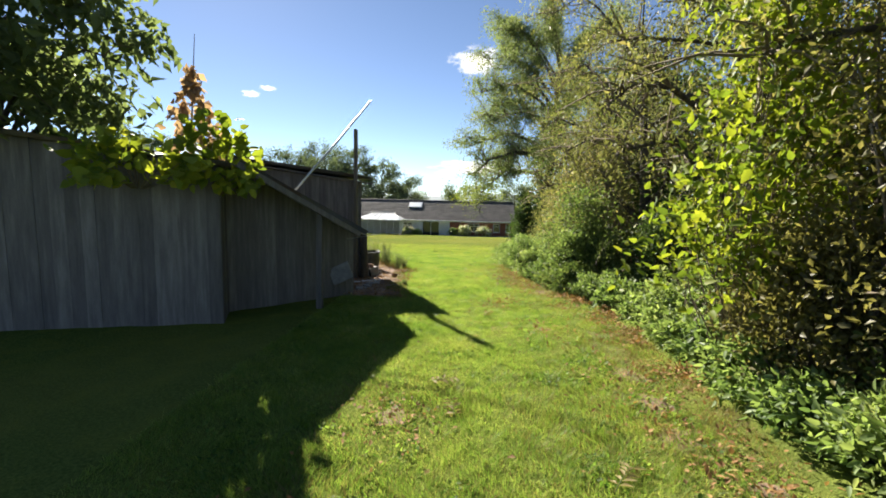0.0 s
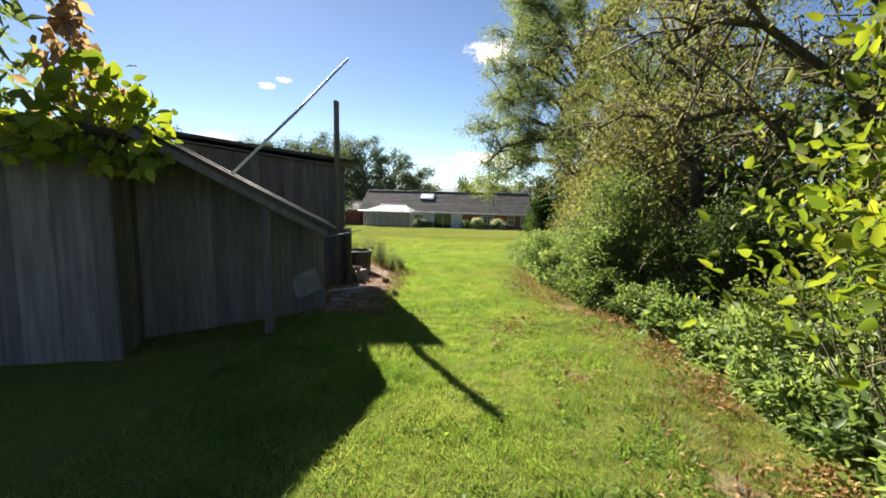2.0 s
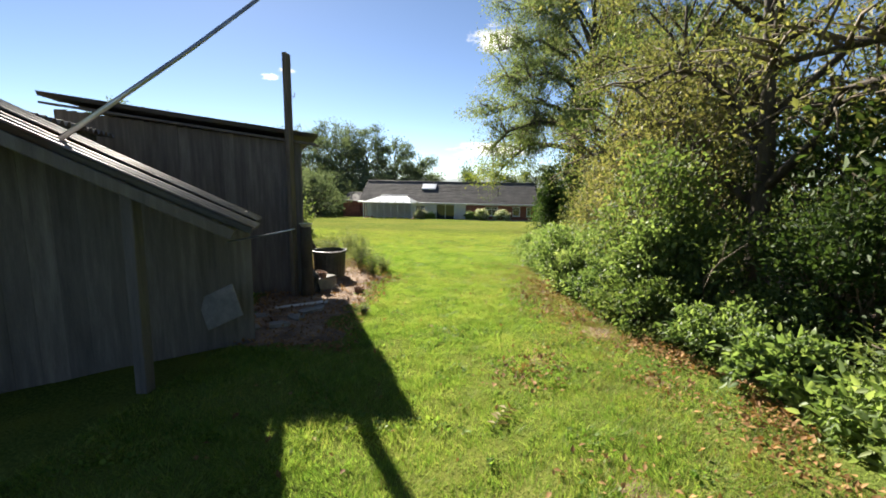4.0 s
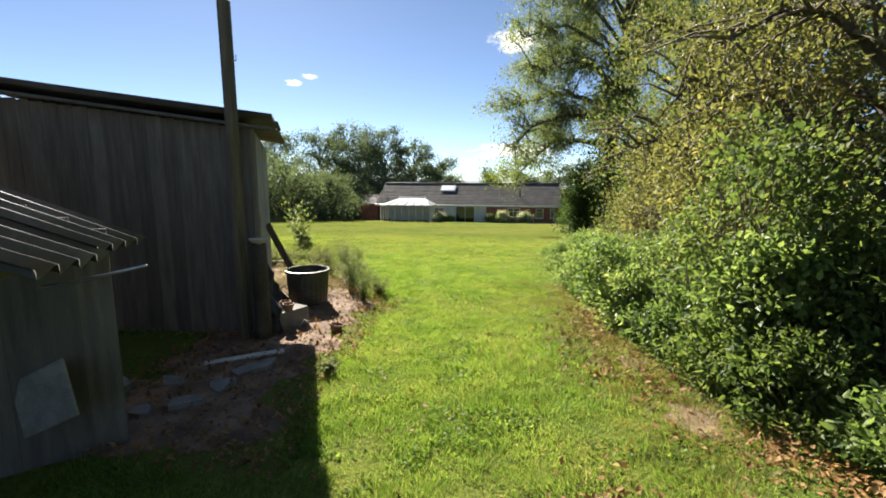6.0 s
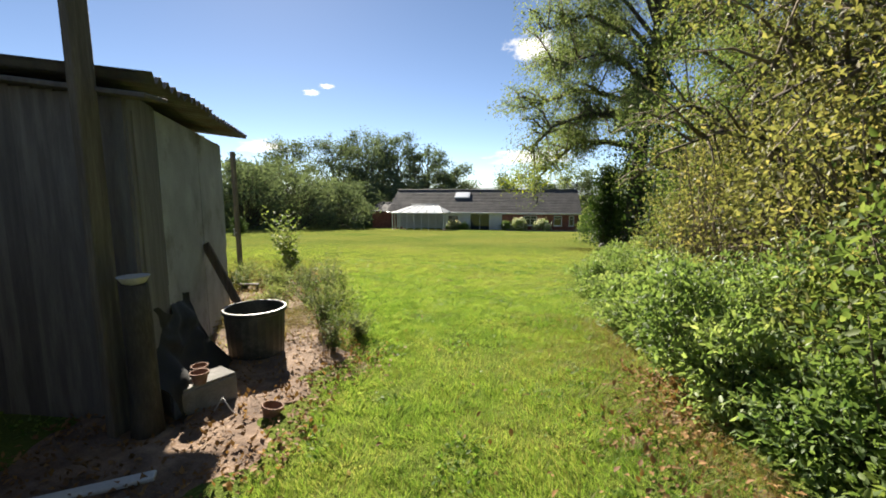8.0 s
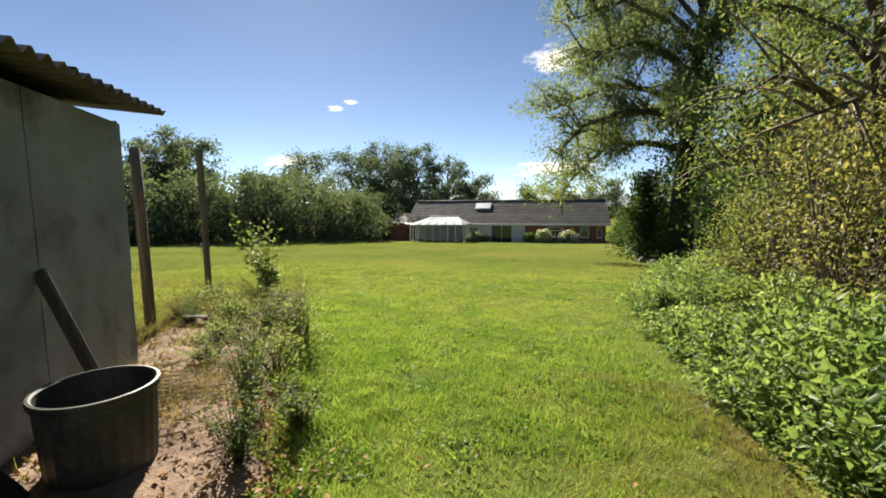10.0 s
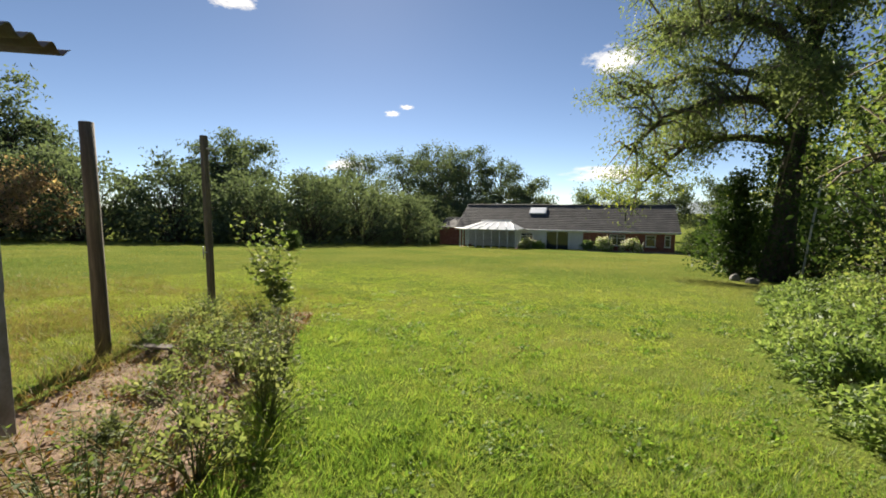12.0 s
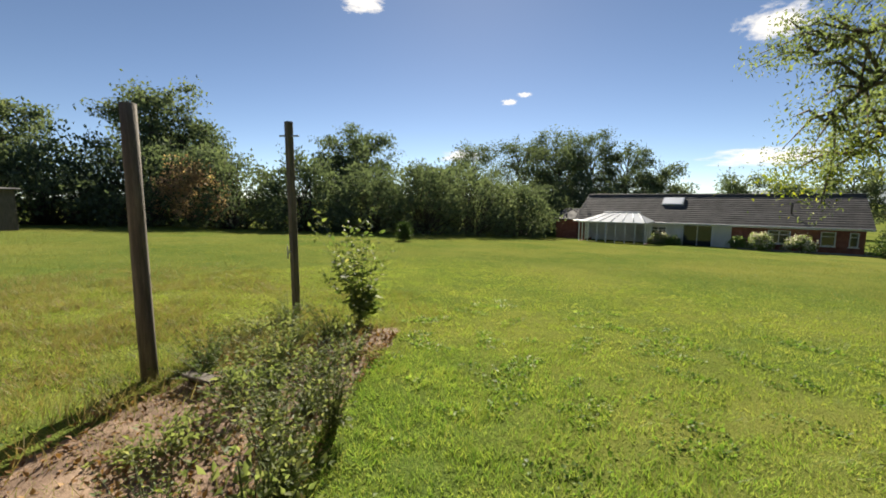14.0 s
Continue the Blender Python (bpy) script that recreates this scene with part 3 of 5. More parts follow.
f3 = f1 + (f2 - f0)
board_wall(shed, (f1.x + 2.2 - 0.02, f1.y - 10.6), (f3.x + 2.2, f3.y - 10.6), -0.15, wall_top + 0.14, wall_top + 0.5, M_TARWOOD, seed=4)
board_wall(shed, (f2.x + 2.2, f2.y - 10.6), (f3.x + 2.2, f3.y - 10.6), -0.1, wall_top + 0.5, wall_top + 0.5, M_TARWOOD, seed=5)
for p in (f0, f1 + Vector((-0.02, -0.16))):
    beam("corner_post", (p.x + 2.2 - 0.05, p.y - 10.6 + 0.03, -0.12), (p.x + 2.2 - 0.05, p.y - 10.6 + 0.03, 2.1), 0.08, 0.08, M_TARWOOD, shed)

# upright timber beside the shed's corner
post = thing("upright_timber", (-2.17, 10.38, -0.08), "tall weathered timber upright standing against the shed corner", "post")
beam("timber", (0, 0, 0), (-0.01, 0, 3.27), 0.06, 0.13, M_POST, post, side=(0, 1, 0))
tube_part("hook", [[((0.06, -0.02, 2.72), 0.006), ((0.1, -0.03, 2.72), 0.006), ((0.1, -0.03, 2.77), 0.005)]], M_GALV, post, 6)
tube_part("bolt", [[((0.0, -0.05, 3.08), 0.012), ((0.0, -0.025, 3.08), 0.012)]], M_GALV, post, 8)
tube_part("bolt", [[((-0.01, -0.05, 2.05), 0.012), ((-0.01, -0.025, 2.05), 0.012)]], M_GALV, post, 8)

# near shed, corrugated, with vines over it
K = Vector((-2.95, 6.5, 0.0))
hut = thing("old_lean_shed", (K.x, K.y, 0.05), "long old shed of dark boards under rusty corrugated sheets", "shed")
e0 = Vector((0.2, -0.12, 2.05))
corrugated_roof(hut, e0, AX * 4.1, UX * 4.6 + Vector((0, 0, 0.55)), M_ROOFTIN, 5)
g0, g1, g2 = Vector((0, 0)), Vector((AX.x, AX.y)) * 3.7, Vector((UX.x, UX.y)) * 4.3
board_wall(hut, g0, g2, -0.1, 2.03, 2.55, M_TARWOOD, seed=6)
board_wall(hut, g0, g1, -0.1, 2.05, 2.05, M_TARWOOD, seed=7)
board_wall(hut, g1, g1 + g2, -0.1, 2.03, 2.55, M_TARWOOD, seed=8)
board_wall(hut, g2, g1 + g2, -0.1, 2.55, 2.55, M_TARWOOD, seed=9)

# low open lean-to between the two
lean = thing("lean_to", (-1.7, 8.0, 0.0), "low open lean-to with a sagging corrugated roof on timber posts", "lean-to")
LA, LB, LK = Vector((-1.7, 8.6, 1.18)), Vector((-1.36, 7.8, 1.2)), Vector((-2.72, 6.42, 2.2))
base = Vector((1.7, -8.0, 0))
corrugated_roof(lean, LK + base, (LA - LB) * 1.25, LB - LK, M_ROOFTIN, 2)
for p, top in ((Vector((-1.98, 7.48, 0)), 1.52),):
    beam("lean_post", (p.x + 1.7, p.y - 8.0, -0.05), (p.x + 1.7 + 0.02, p.y - 8.0, top), 0.09, 0.09, M_TARWOOD, lean)
beam("eave_rail", LA + base + Vector((-0.1, -0.08, -0.02)), LB + base + Vector((-0.1, -0.08, -0.02)), 0.05, 0.08, M_TARWOOD, lean)
# back boards added to block sun that would pass under the roof
board_wall(lean, (-0.05, 0.58), (-1.55, -0.95), -0.05, 1.23, 2.2, M_TARWOOD, seed=12)
beam("side_rail", LB + base + Vector((-0.06, -0.02, -0.06)), LK + base + Vector((0, 0.03, -0.06)), 0.05, 0.08, M_TARWOOD, lean)

rod = thing("metal_pole", (-2.33, 7.26, 1.72), "long thin galvanised pole propped up over the sheds", "pole")
tube_part("shaft", [[((0, 0, 0), 0.018), ((0.38, 0.93, 0.87), 0.018), ((0.77, 1.84, 1.78), 0.017)]], M_GALV, rod, 8)

# ---- the things beside the sheds ----
butt = thing("water_butt", (-2.25, 11.93, float(gz(-2.25, 11.93)) + 0.0), "open dark plastic tub with ribbed sides standing on the soil", "tub")
seg, prof_out = 48, [(0.235, 0.0), (0.25, 0.01), (0.262, 0.2), (0.272, 0.38), (0.275, 0.43), (0.292, 0.44), (0.297, 0.46), (0.292, 0.478), (0.278, 0.48), (0.268, 0.47), (0.255, 0.2), (0.24, 0.05), (0.0, 0.045)]
bm = bmesh.new()
rings = []
for n, (r, z) in enumerate(prof_out):
    rib = 0.005 if 1 <= n <= 3 else 0.0
    rings.append([bm.verts.new(((r + rib * (s % 2)) * math.cos(2 * math.pi * s / seg), (r + rib * (s % 2)) * math.sin(2 * math.pi * s / seg), z)) for s in range(seg)])
for ra, rb in zip(rings, rings[1:]):
    for s in range(seg):
        bm.faces.new((ra[s], ra[(s + 1) % seg], rb[(s + 1) % seg], rb[s]))
bmesh.ops.remove_doubles(bm, verts=bm.verts, dist=1e-4)
part("tub", bm, M_BUTT, butt)


def flower_pot(loc, r, h, label, rx=0.0, ry=0.0):
    ob = thing("flower_pot", loc, label, "pot", "clay pots by the tub")
    ob.rotation_euler = (rx, ry, 0)
    bm = bmesh.new()
    prof = [(r * 0.68, 0), (r * 0.93, h * 0.74), (r * 0.94, h * 0.75), (r * 1.05, h * 0.76), (r * 1.08, h), (r * 0.95, h), (r * 0.9, h * 0.74), (r * 0.62, h * 0.1), (0, h * 0.1)]
    ring = [[bm.verts.new((q * math.cos(2 * math.pi * s / 24), q * math.sin(2 * math.pi * s / 24), z)) for s in range(24)] for q, z in prof]
    for ra, rb in zip(ring, ring[1:]):
        for s in range(24):
            bm.faces.new((ra[s], ra[(s + 1) % 24], rb[(s + 1) % 24], rb[s]))
    bm.faces.new(ring[0][::-1])
    bmesh.ops.remove_doubles(bm, verts=bm.verts, dist=1e-4)
    part("pot", bm, M_TERRACOTTA, ob, smooth=False)
    return ob


blk_z = float(gz(-1.72, 10.5))
block = thing("concrete_block", (-1.98, 10.85, blk_z - 0.06), "grey hollow concrete block standing on the soil", "block", rz=1.15)
for x in (-0.2, 0.0, 0.2):
    boxed("web", (x, 0, 0.12), (0.045, 0.13, 0.24), M_CONCRETE, block, 0.006)
for y in (-0.0875, 0.0875):
    boxed("face_shell", (0, y, 0.12), (0.445, 0.045, 0.24), M_CONCRETE, block, 0.008)
boxed("cap", (0, 0, 0.25), (0.44, 0.21, 0.02), M_CONCRETE, block, 0.005)
flower_pot((-1.92, 10.79, blk_z + 0.2), 0.06, 0.085, "small terracotta flower pot on the concrete block")
flower_pot((-2.03, 10.92, blk_z + 0.2), 0.055, 0.07, "small terracotta flower pot on the concrete block")
flower_pot((-1.4, 10.82, float(gz(-1.4, 10.82)) - 0.03), 0.07, 0.11, "terracotta pot standing half buried in the soil", -0.12, 0.18)

plank = thing("leaning_plank", (-2.52, 12.2, float(gz(-2.5, 12.0)) + 0.06), "grey plank leaning from the tub against the shed wall", "plank")
beam("plank", (0.08, 0.0, 0.0), (-0.42, -0.05, 1.0), 0.03, 0.09, M_OLDWOOD, plank)
floor_plank = thing("fallen_plank", (-1.83, 9.85, float(gz(-1.83, 9.85)) + 0.03), "pale old plank lying on the soil by the shed", "plank")
beam("plank", (-0.27, -0.18, 0), (0.27, 0.18, 0.01), 0.08, 0.025, M_SHEET, floor_plank)
panel = thing("board_offcut", (-1.72, 8.18, 0.1), "pale sheet of board propped up under the lean-to", "board")
boxed("sheet", (0, 0, 0.36), (0.38, 0.014, 0.3), M_CONCRETE, panel, 0.003, m=Matrix.Rotation(-0.45, 4, "Y") @ Matrix.Rotation(-0.2, 4, "X"))
r = random.Random(11)
for n in range(7):
    px, py = r.uniform(-2.6, -1.5), r.uniform(8.7, 9.8)
    sc = thing("rubble", (px, py, float(gz(px, py)) + 0.01), "broken grey piece of concrete lying on the ground", "rubble", "rubble by the sheds", r.uniform(0, 3))
    bm = bmesh.new()
    s = r.uniform(0.08, 0.2)
    vs = [bm.verts.new((s * r.uniform(0.5, 1.3) * math.cos(k * 1.05 + r.uniform(-0.3, 0.3)), s * r.uniform(0.35, 0.8) * math.sin(k * 1.05 + r.uniform(-0.3, 0.3)), 0)) for k in range(6)]
    face = bm.faces.new(vs)
    ext = bmesh.ops.extrude_face_region(bm, geom=[face])["geom"]
    bmesh.ops.translate(bm, verts=[w for w in ext if isinstance(w, bmesh.types.BMVert)], vec=(0, 0, r.uniform(0.015, 0.06)))
    bmesh.ops.recalc_face_normals(bm, faces=bm.faces)
    part("piece", bm, M_CONCRETE, sc)

stub = thing("timber_stub", (-2.01, 10.43, float(gz(-2.0, 10.4)) - 0.05), "dark rotting timber stub before the shed corner", "post")
tube_part("stump", [[((0, 0, 0), 0.1), ((0.005, 0, 0.3), 0.082), ((-0.005, 0.01, 0.8), 0.078), ((0, 0, 1.04), 0.075)]], M_BARK, stub, 10)
bowl = thing("bowl", (-2.01, 10.43, float(gz(-2.0, 10.4)) + 0.99), "small pale bowl set on the timber stub", "bowl")
bm = bmesh.new()
ring = [[bm.verts.new((q * math.cos(2 * math.pi * k / 20), q * math.sin(2 * math.pi * k / 20), z)) for k in range(20)] for q, z in ((0.03, 0.0), (0.06, 0.012), (0.085, 0.05), (0.09, 0.055), (0.08, 0.05), (0.05, 0.018), (0.004, 0.012))]
for ra, rb in zip(ring, ring[1:]):
    for k in range(20):
        bm.faces.new((ra[k], ra[(k + 1) % 20], rb[(k + 1) % 20], rb[k]))
bm.faces.new(ring[0][::-1])
part("bowl_body", bm, M_SHEET, bowl, smooth=True)
thin_rod = thing("metal_rod", (-1.75, 8.22, 1.02), "thin bright metal rod sticking out from the lean-to eave", "rod")
tube_part("shaft", [[((0, 0, 0), 0.008), ((0.4, -0.04, 0.08), 0.008), ((0.65, -0.07, 0.14), 0.007)]], M_GALV, thin_rod, 6)

# ---- posts in the lawn ----
g = float(gz(-4.82, 14.53))
p1 = thing("fence_post", (-4.82, 14.53, g), "tall round weathered timber post standing in the lawn", "post")
tube_part("post", [[((0.0, 0, -0.2), 0.066), ((-0.005, 0, 0.6), 0.065), ((-0.03, 0.01, 1.4), 0.062), ((-0.055, 0.02, 2.27), 0.06), ((-0.055, 0.02, 2.275), 0.05)]], M_POST, p1, 12)
g = float(gz(-5.96, 16.77))
p2 = thing("line_post", (-5.96, 16.77, g), "slim timber washing-line post with a metal cross rod", "post")
beam("post", (0, 0, -0.2), (-0.02, 0, 2.64), 0.085, 0.085, M_POST, p2)
tube_part("cross_rod", [[((-0.19, -0.03, 2.46), 0.013), ((0.15, 0.03, 2.44), 0.013)]], M_GALV, p2, 6)
tube_part("cleat", [[((0.0, -0.045, 0.86), 0.012), ((-0.05, -0.07, 0.86), 0.012), ((-0.05, -0.07, 0.95), 0.008)], [((-0.05, -0.07, 0.86), 0.012), ((-0.05, -0.07, 0.76), 0.008)]], M_GALV, p2, 6)


# ---- the house ----
HY, HZ = 55.0, -2.85
house = thing("bungalow", (0, HY, HZ), "long red-brick and white-rendered bungalow with a dark tiled roof", "house")
EAVE = 2.1


def roof_slope(parent, x0, x1, y_eave, y_ridge, z_eave, z_ridge, name="roof"):
    """Courses of tiles, each lapping the next one below."""
    n = 15
    for k in range(n):
        f0, f1 = k / n, (k + 1.25) / n
        y0, y1 = y_eave + (y_ridge - y_eave) * f0, y_eave + (y_ridge - y_eave) * min(f1, 1.02)
        z0, z1 = z_eave + (z_ridge - z_eave) * f0 + 0.05, z_eave + (z_ridge - z_eave) * min(f1, 1.02)
        bm = bmesh.new()
        vs = [bm.verts.new(c) for c in ((x0, y0, z0 - 0.045), (x1, y0, z0 - 0.045), (x1, y0, z0), (x0, y0, z0), (x0, y1, z1), (x1, y1, z1))]
        bm.faces.new((vs[0], vs[1], vs[2], vs[3]))
        bm.faces.new((vs[3], vs[2], vs[5], vs[4]))
        part("tile_course", bm, M_TILE, parent)


def window(parent, x, z, w, h, y, lights=2, transom=True, door=False):
    """A framed window proud of the wall, with its panes."""
    win = thing("window", (x, y, z), "", "")
    win.parent = parent
    for key in ("label", "category"):
        if key in win:
            del win[key]
    t = 0.07
    for c, s in (((0, 0, h / 2 - t / 2), (w, 0.09, t)), ((0, 0, -h / 2 + t / 2), (w, 0.09, t)), ((-w / 2 + t / 2, 0, 0), (t, 0.088, h - 2 * t)), ((w / 2 - t / 2, 0, 0), (t, 0.088, h - 2 * t))):
        boxed("window_frame", c, s, M_UPVC, win, 0.01)
    for k in range(1, lights):
        boxed("mullion", (-w / 2 + w * k / lights, 0, 0), (0.06, 0.08, h - 2 * t), M_UPVC, win, 0.008)
    if transom:
        boxed("transom", (0, 0.001, h * 0.18), (w - 2 * t, 0.076, 0.05), M_UPVC, win, 0.006)
    for k in range(lights):
        boxed("pane", (-w / 2 + w * (k + 0.5) / lights, 0.01, 0), (w / lights - 0.05, 0.012, h - t), M_GLASS, win, 0)
    if not door:
        boxed("sill", (0, -0.06, -h / 2 - 0.03), (w + 0.12, 0.16, 0.05), M_UPVC, win, 0.008)
    return win


boxed("white_wall", (-5.1, 0.15, EAVE / 2), (6.2, 0.3, EAVE), M_RENDERED, house, 0)
boxed("brick_wall", (1.95, 0.15, EAVE / 2), (7.9, 0.3, EAVE), M_BRICK, house, 0)
boxed("white_wall", (-11.4, 1.6, EAVE / 2), (6.4, 0.3, EAVE), M_RENDERED, house, 0)
boxed("back_wall", (-4.3, 8.3, EAVE / 2), (20.4, 0.3, EAVE), M_BRICK, house, 0)
for gx_ in (5.9, -14.6):
    bm = bmesh.new()
    vs = [bm.verts.new(c) for c in ((gx_, 0.3, 0), (gx_, 8.15, 0), (gx_, 8.15, EAVE), (gx_, 4.2, 4.35), (gx_, 0.3, EAVE))]
    face = bm.faces.new(vs)
    ext = bmesh.ops.extrude_face_region(bm, geom=[face])["geom"]
    bmesh.ops.translate(bm, verts=[w for w in ext if isinstance(w, bmesh.types.BMVert)], vec=(0.28 * (-1 if gx_ > 0 else 1), 0, 0))
    part("gable_wall", bm, M_BRICK, house)
roof = new("roof")
roof.parent = house
roof_slope(roof, -14.9, 6.3, -0.45, 4.2, EAVE - 0.05, 4.5)
roof_slope(roof, -14.9, 6.3, 8.85, 4.2, EAVE - 0.05, 4.5)
tube_part("ridge", [[((-14.9, 4.2, 4.5), 0.12), ((-5, 4.2, 4.49), 0.12), ((6.3, 4.2, 4.5), 0.12)]], M_TILE, roof, 8)
boxed("fascia", (-4.3, -0.42, EAVE - 0.09), (21.2, 0.03, 0.18), M_UPVC, house, 0.004)
tube_part("gutter", [[((-14.9, -0.5, EAVE - 0.04), 0.055), ((6.3, -0.5, EAVE - 0.06), 0.055)]], M_UPVC, house, 8)
boxed("soffit", (-4.3, -0.2, EAVE - 0.16), (21.1, 0.4, 0.02), M_UPVC, house, 0)
# roof light
rl = new("roof_light")
rl.parent = roof
slope = math.atan2(4.5 - EAVE, 4.65)
mrl = Matrix.Translation((-6.75, 2.95, 3.93)) @ Matrix.Rotation(slope, 4, "X")
bm = bmesh.new()
box(bm, (0, 0, 0), (1.75, 1.35, 0.1), 0.01, mrl)
part("light_frame", bm, M_UPVC, rl)
bm = bmesh.new()
box(bm, (0, 0, 0.045), (1.55, 1.15, 0.03), 0.0, mrl)
part("light_pane", bm, M_PANEGLARE, rl)
tube_part("flue", [[((1.75, 1.3, 2.9), 0.06), ((1.75, 1.3, 3.7), 0.06), ((1.75, 1.3, 3.72), 0.09), ((1.75, 1.3, 3.8), 0.09)]], M_TILE, house, 8)
window(house, -4.4, 1.03, 2.2, 1.95, -0.02, 2, False, True)
window(house, -7.4, 1.25, 1.3, 0.95, -0.02, 2)
window(house, 1.05, 1.25, 1.4, 1.05, -0.02, 2)
window(house, 3.9, 1.25, 0.85, 1.05, -0.02, 1)
window(house, 5.3, 1.25, 0.5, 1.05, -0.02, 1)
boxed("plinth", (1.95, -0.06, 0.12), (7.8, 0.1, 0.2), M_RENDERED, house, 0.01)

cons = thing("conservatory", (-10.45, HY - 2.2, HZ), "white-framed glazed conservatory with a pale panelled roof", "conservatory")
CW, CD = 5.4, 3.6
for k in range(8):
    x = -CW / 2 + CW * k / 7
    boxed("mullion", (x, -CD / 2, 1.05), (0.08, 0.08, 2.1), M_UPVC, cons, 0.01)
for sx in (-1, 1):
    for k in range(1, 4):
        boxed("mullion", (sx * CW / 2, -CD / 2 + CD * k / 4, 1.05), (0.08, 0.08, 2.1), M_UPVC, cons, 0.01)
boxed("dwarf_wall", (0, -CD / 2, 0.22), (CW, 0.14, 0.44), M_BRICK, cons, 0.004)
for sx in (-1, 1):
    boxed("dwarf_wall", (sx * CW / 2, 0.07, 0.22), (0.14, CD - 0.14, 0.44), M_BRICK, cons, 0.004)
boxed("eave_beam", (0, -CD / 2, 2.13), (CW + 0.2, 0.14, 0.12), M_UPVC, cons, 0.01)
for sx in (-1, 1):
    boxed("eave_beam", (sx * CW / 2, 0.08, 2.13), (0.14, CD - 0.2, 0.12), M_UPVC, cons, 0.01)
for k in range(7):
    boxed("pane", (-CW / 2 + CW * (k + 0.5) / 7, -CD / 2, 1.25), (CW / 7 - 0.09, 0.012, 1.6), M_CLEAR, cons, 0).visible_shadow = False
rt_ = [(-CW / 2 - 0.1, -CD / 2 - 0.1, 2.18), (CW / 2 + 0.1, -CD / 2 - 0.1, 2.18), (CW / 2 - 1.3, CD / 2, 2.85), (-CW / 2 + 1.3, CD / 2, 2.85)]
for k in range(6):
    a0, a1 = Vector(rt_[0]).lerp(rt_[1], k / 6), Vector(rt_[0]).lerp(rt_[1], (k + 0.94) / 6)
    b0, b1 = Vector(rt_[3]).lerp(rt_[2], k / 6), Vector(rt_[3]).lerp(rt_[2], (k + 0.94) / 6)
    bm = bmesh.new()
    face = bm.faces.new([bm.verts.new(c) for c in (a0, a1, b1, b0)])
    ext = bmesh.ops.extrude_face_region(bm, geom=[face])["geom"]
    bmesh.ops.translate(bm, verts=[w for w in ext if isinstance(w, bmesh.types.BMVert)], vec=(0, 0, -0.03))
    part("roof_panel", bm, M_CONSROOF, cons)
    tube_part("roof_bar", [[(tuple(a1 + Vector((0.03, 0, 0.02))), 0.035), (tuple(b1 + Vector((0.03, 0, 0.02))), 0.035)]], M_UPVC, cons, 6)
for sx in (-1, 1):
    bm = bmesh.new()
    face = bm.faces.new([bm.verts.new(c) for c in ((sx * (CW / 2 + 0.1), -CD / 2 - 0.1, 2.175), (sx * (CW / 2 - 1.3), CD / 2, 2.845), (sx * (CW / 2 + 0.1), CD / 2, 2.175))])
    ext = bmesh.ops.extrude_face_region(bm, geom=[face])["geom"]
    bmesh.ops.translate(bm, verts=[w for w in ext if isinstance(w, bmesh.types.BMVert)], vec=(0, 0, -0.03))
    part("roof_panel", bm, M_CONSROOF, cons)
tube_part("ridge_cap", [[((-CW / 2 + 1.1, CD / 2, 2.9), 0.06), ((CW / 2 - 1.1, CD / 2, 2.9), 0.06)]], M_UPVC, cons, 6)

annexe = thing("brick_annexe", (-16.1, HY + 1.0, HZ), "low brick outbuilding with a tiled roof beside the house", "outbuilding")
boxed("wall", (0, 1.5, 1.0), (2.2, 3.0, 2.0), M_BRICK, annexe, 0)
bm = bmesh.new()
vs = [bm.verts.new(c) for c in ((-1.3, -0.3, 2.0), (1.15, -0.3, 2.0), (1.15, 3.3, 3.0), (-1.3, 3.3, 3.0))]
face = bm.faces.new(vs)
ext = bmesh.ops.extrude_face_region(bm, geom=[face])["geom"]
bmesh.ops.translate(bm, verts=[w for w in ext if isinstance(w, bmesh.types.BMVert)], vec=(0, 0, 0.1))
part("roof", bm, M_TILE, annexe)
terrace = boxed("terrace_edge", (0, 0, 0), (9.0, 0.3, 0.25), M_CONCRETE, None, 0.02)
terrace.location = (3.0, 52.8, float(gz(3, 52.8)))
tagged(terrace, "low pale kerb of the terrace before the house", "kerb", kind="structure")

# far-left garden shed and the power-line pole behind the trees
gs = thing("garden_shed", (-30.6, 16.6, float(gz(-30, 16.6)) - 0.05), "small grey timber garden shed at the lawn's far edge", "shed", rz=0.5)
for c, s in (((0, -0.9, 1.0), (2.2, 0.06, 2.0)), ((0, 0.9, 1.0), (2.2, 0.06, 2.0)), ((1.07, 0, 1.0), (0.06, 1.74, 2.0)), ((-1.07, 0, 1.0), (0.06, 1.74, 2.0))):
    boxed("wall", c, s, M_OLDWOOD, gs, 0.01)
boxed("roof", (0, 0, 2.06), (2.5, 2.1, 0.09), M_ROOFTIN, gs, 0.02, m=Matrix.Rotation(0.04, 4, "Y"))
pp = thing("power_pole", (-65.6, 25.8, -1.0), "wooden power pole with a crossarm behind the trees", "pole")
tube_part("pole", [[((0, 0, 0), 0.17), ((0, 0, 9.0), 0.12)]], M_BARK, pp, 10)
beam("crossarm", (-0.5, -1.3, 8.75), (0.5, 1.3, 8.75), 0.14, 0.18, M_BARK, pp)
for s in (-1, 0, 1):
    tube_part("insulator", [[((0.45 * s, 1.2 * s, 8.8), 0.05), ((0.45 * s, 1.2 * s, 9.1), 0.06)]], M_BUTT, pp, 6)


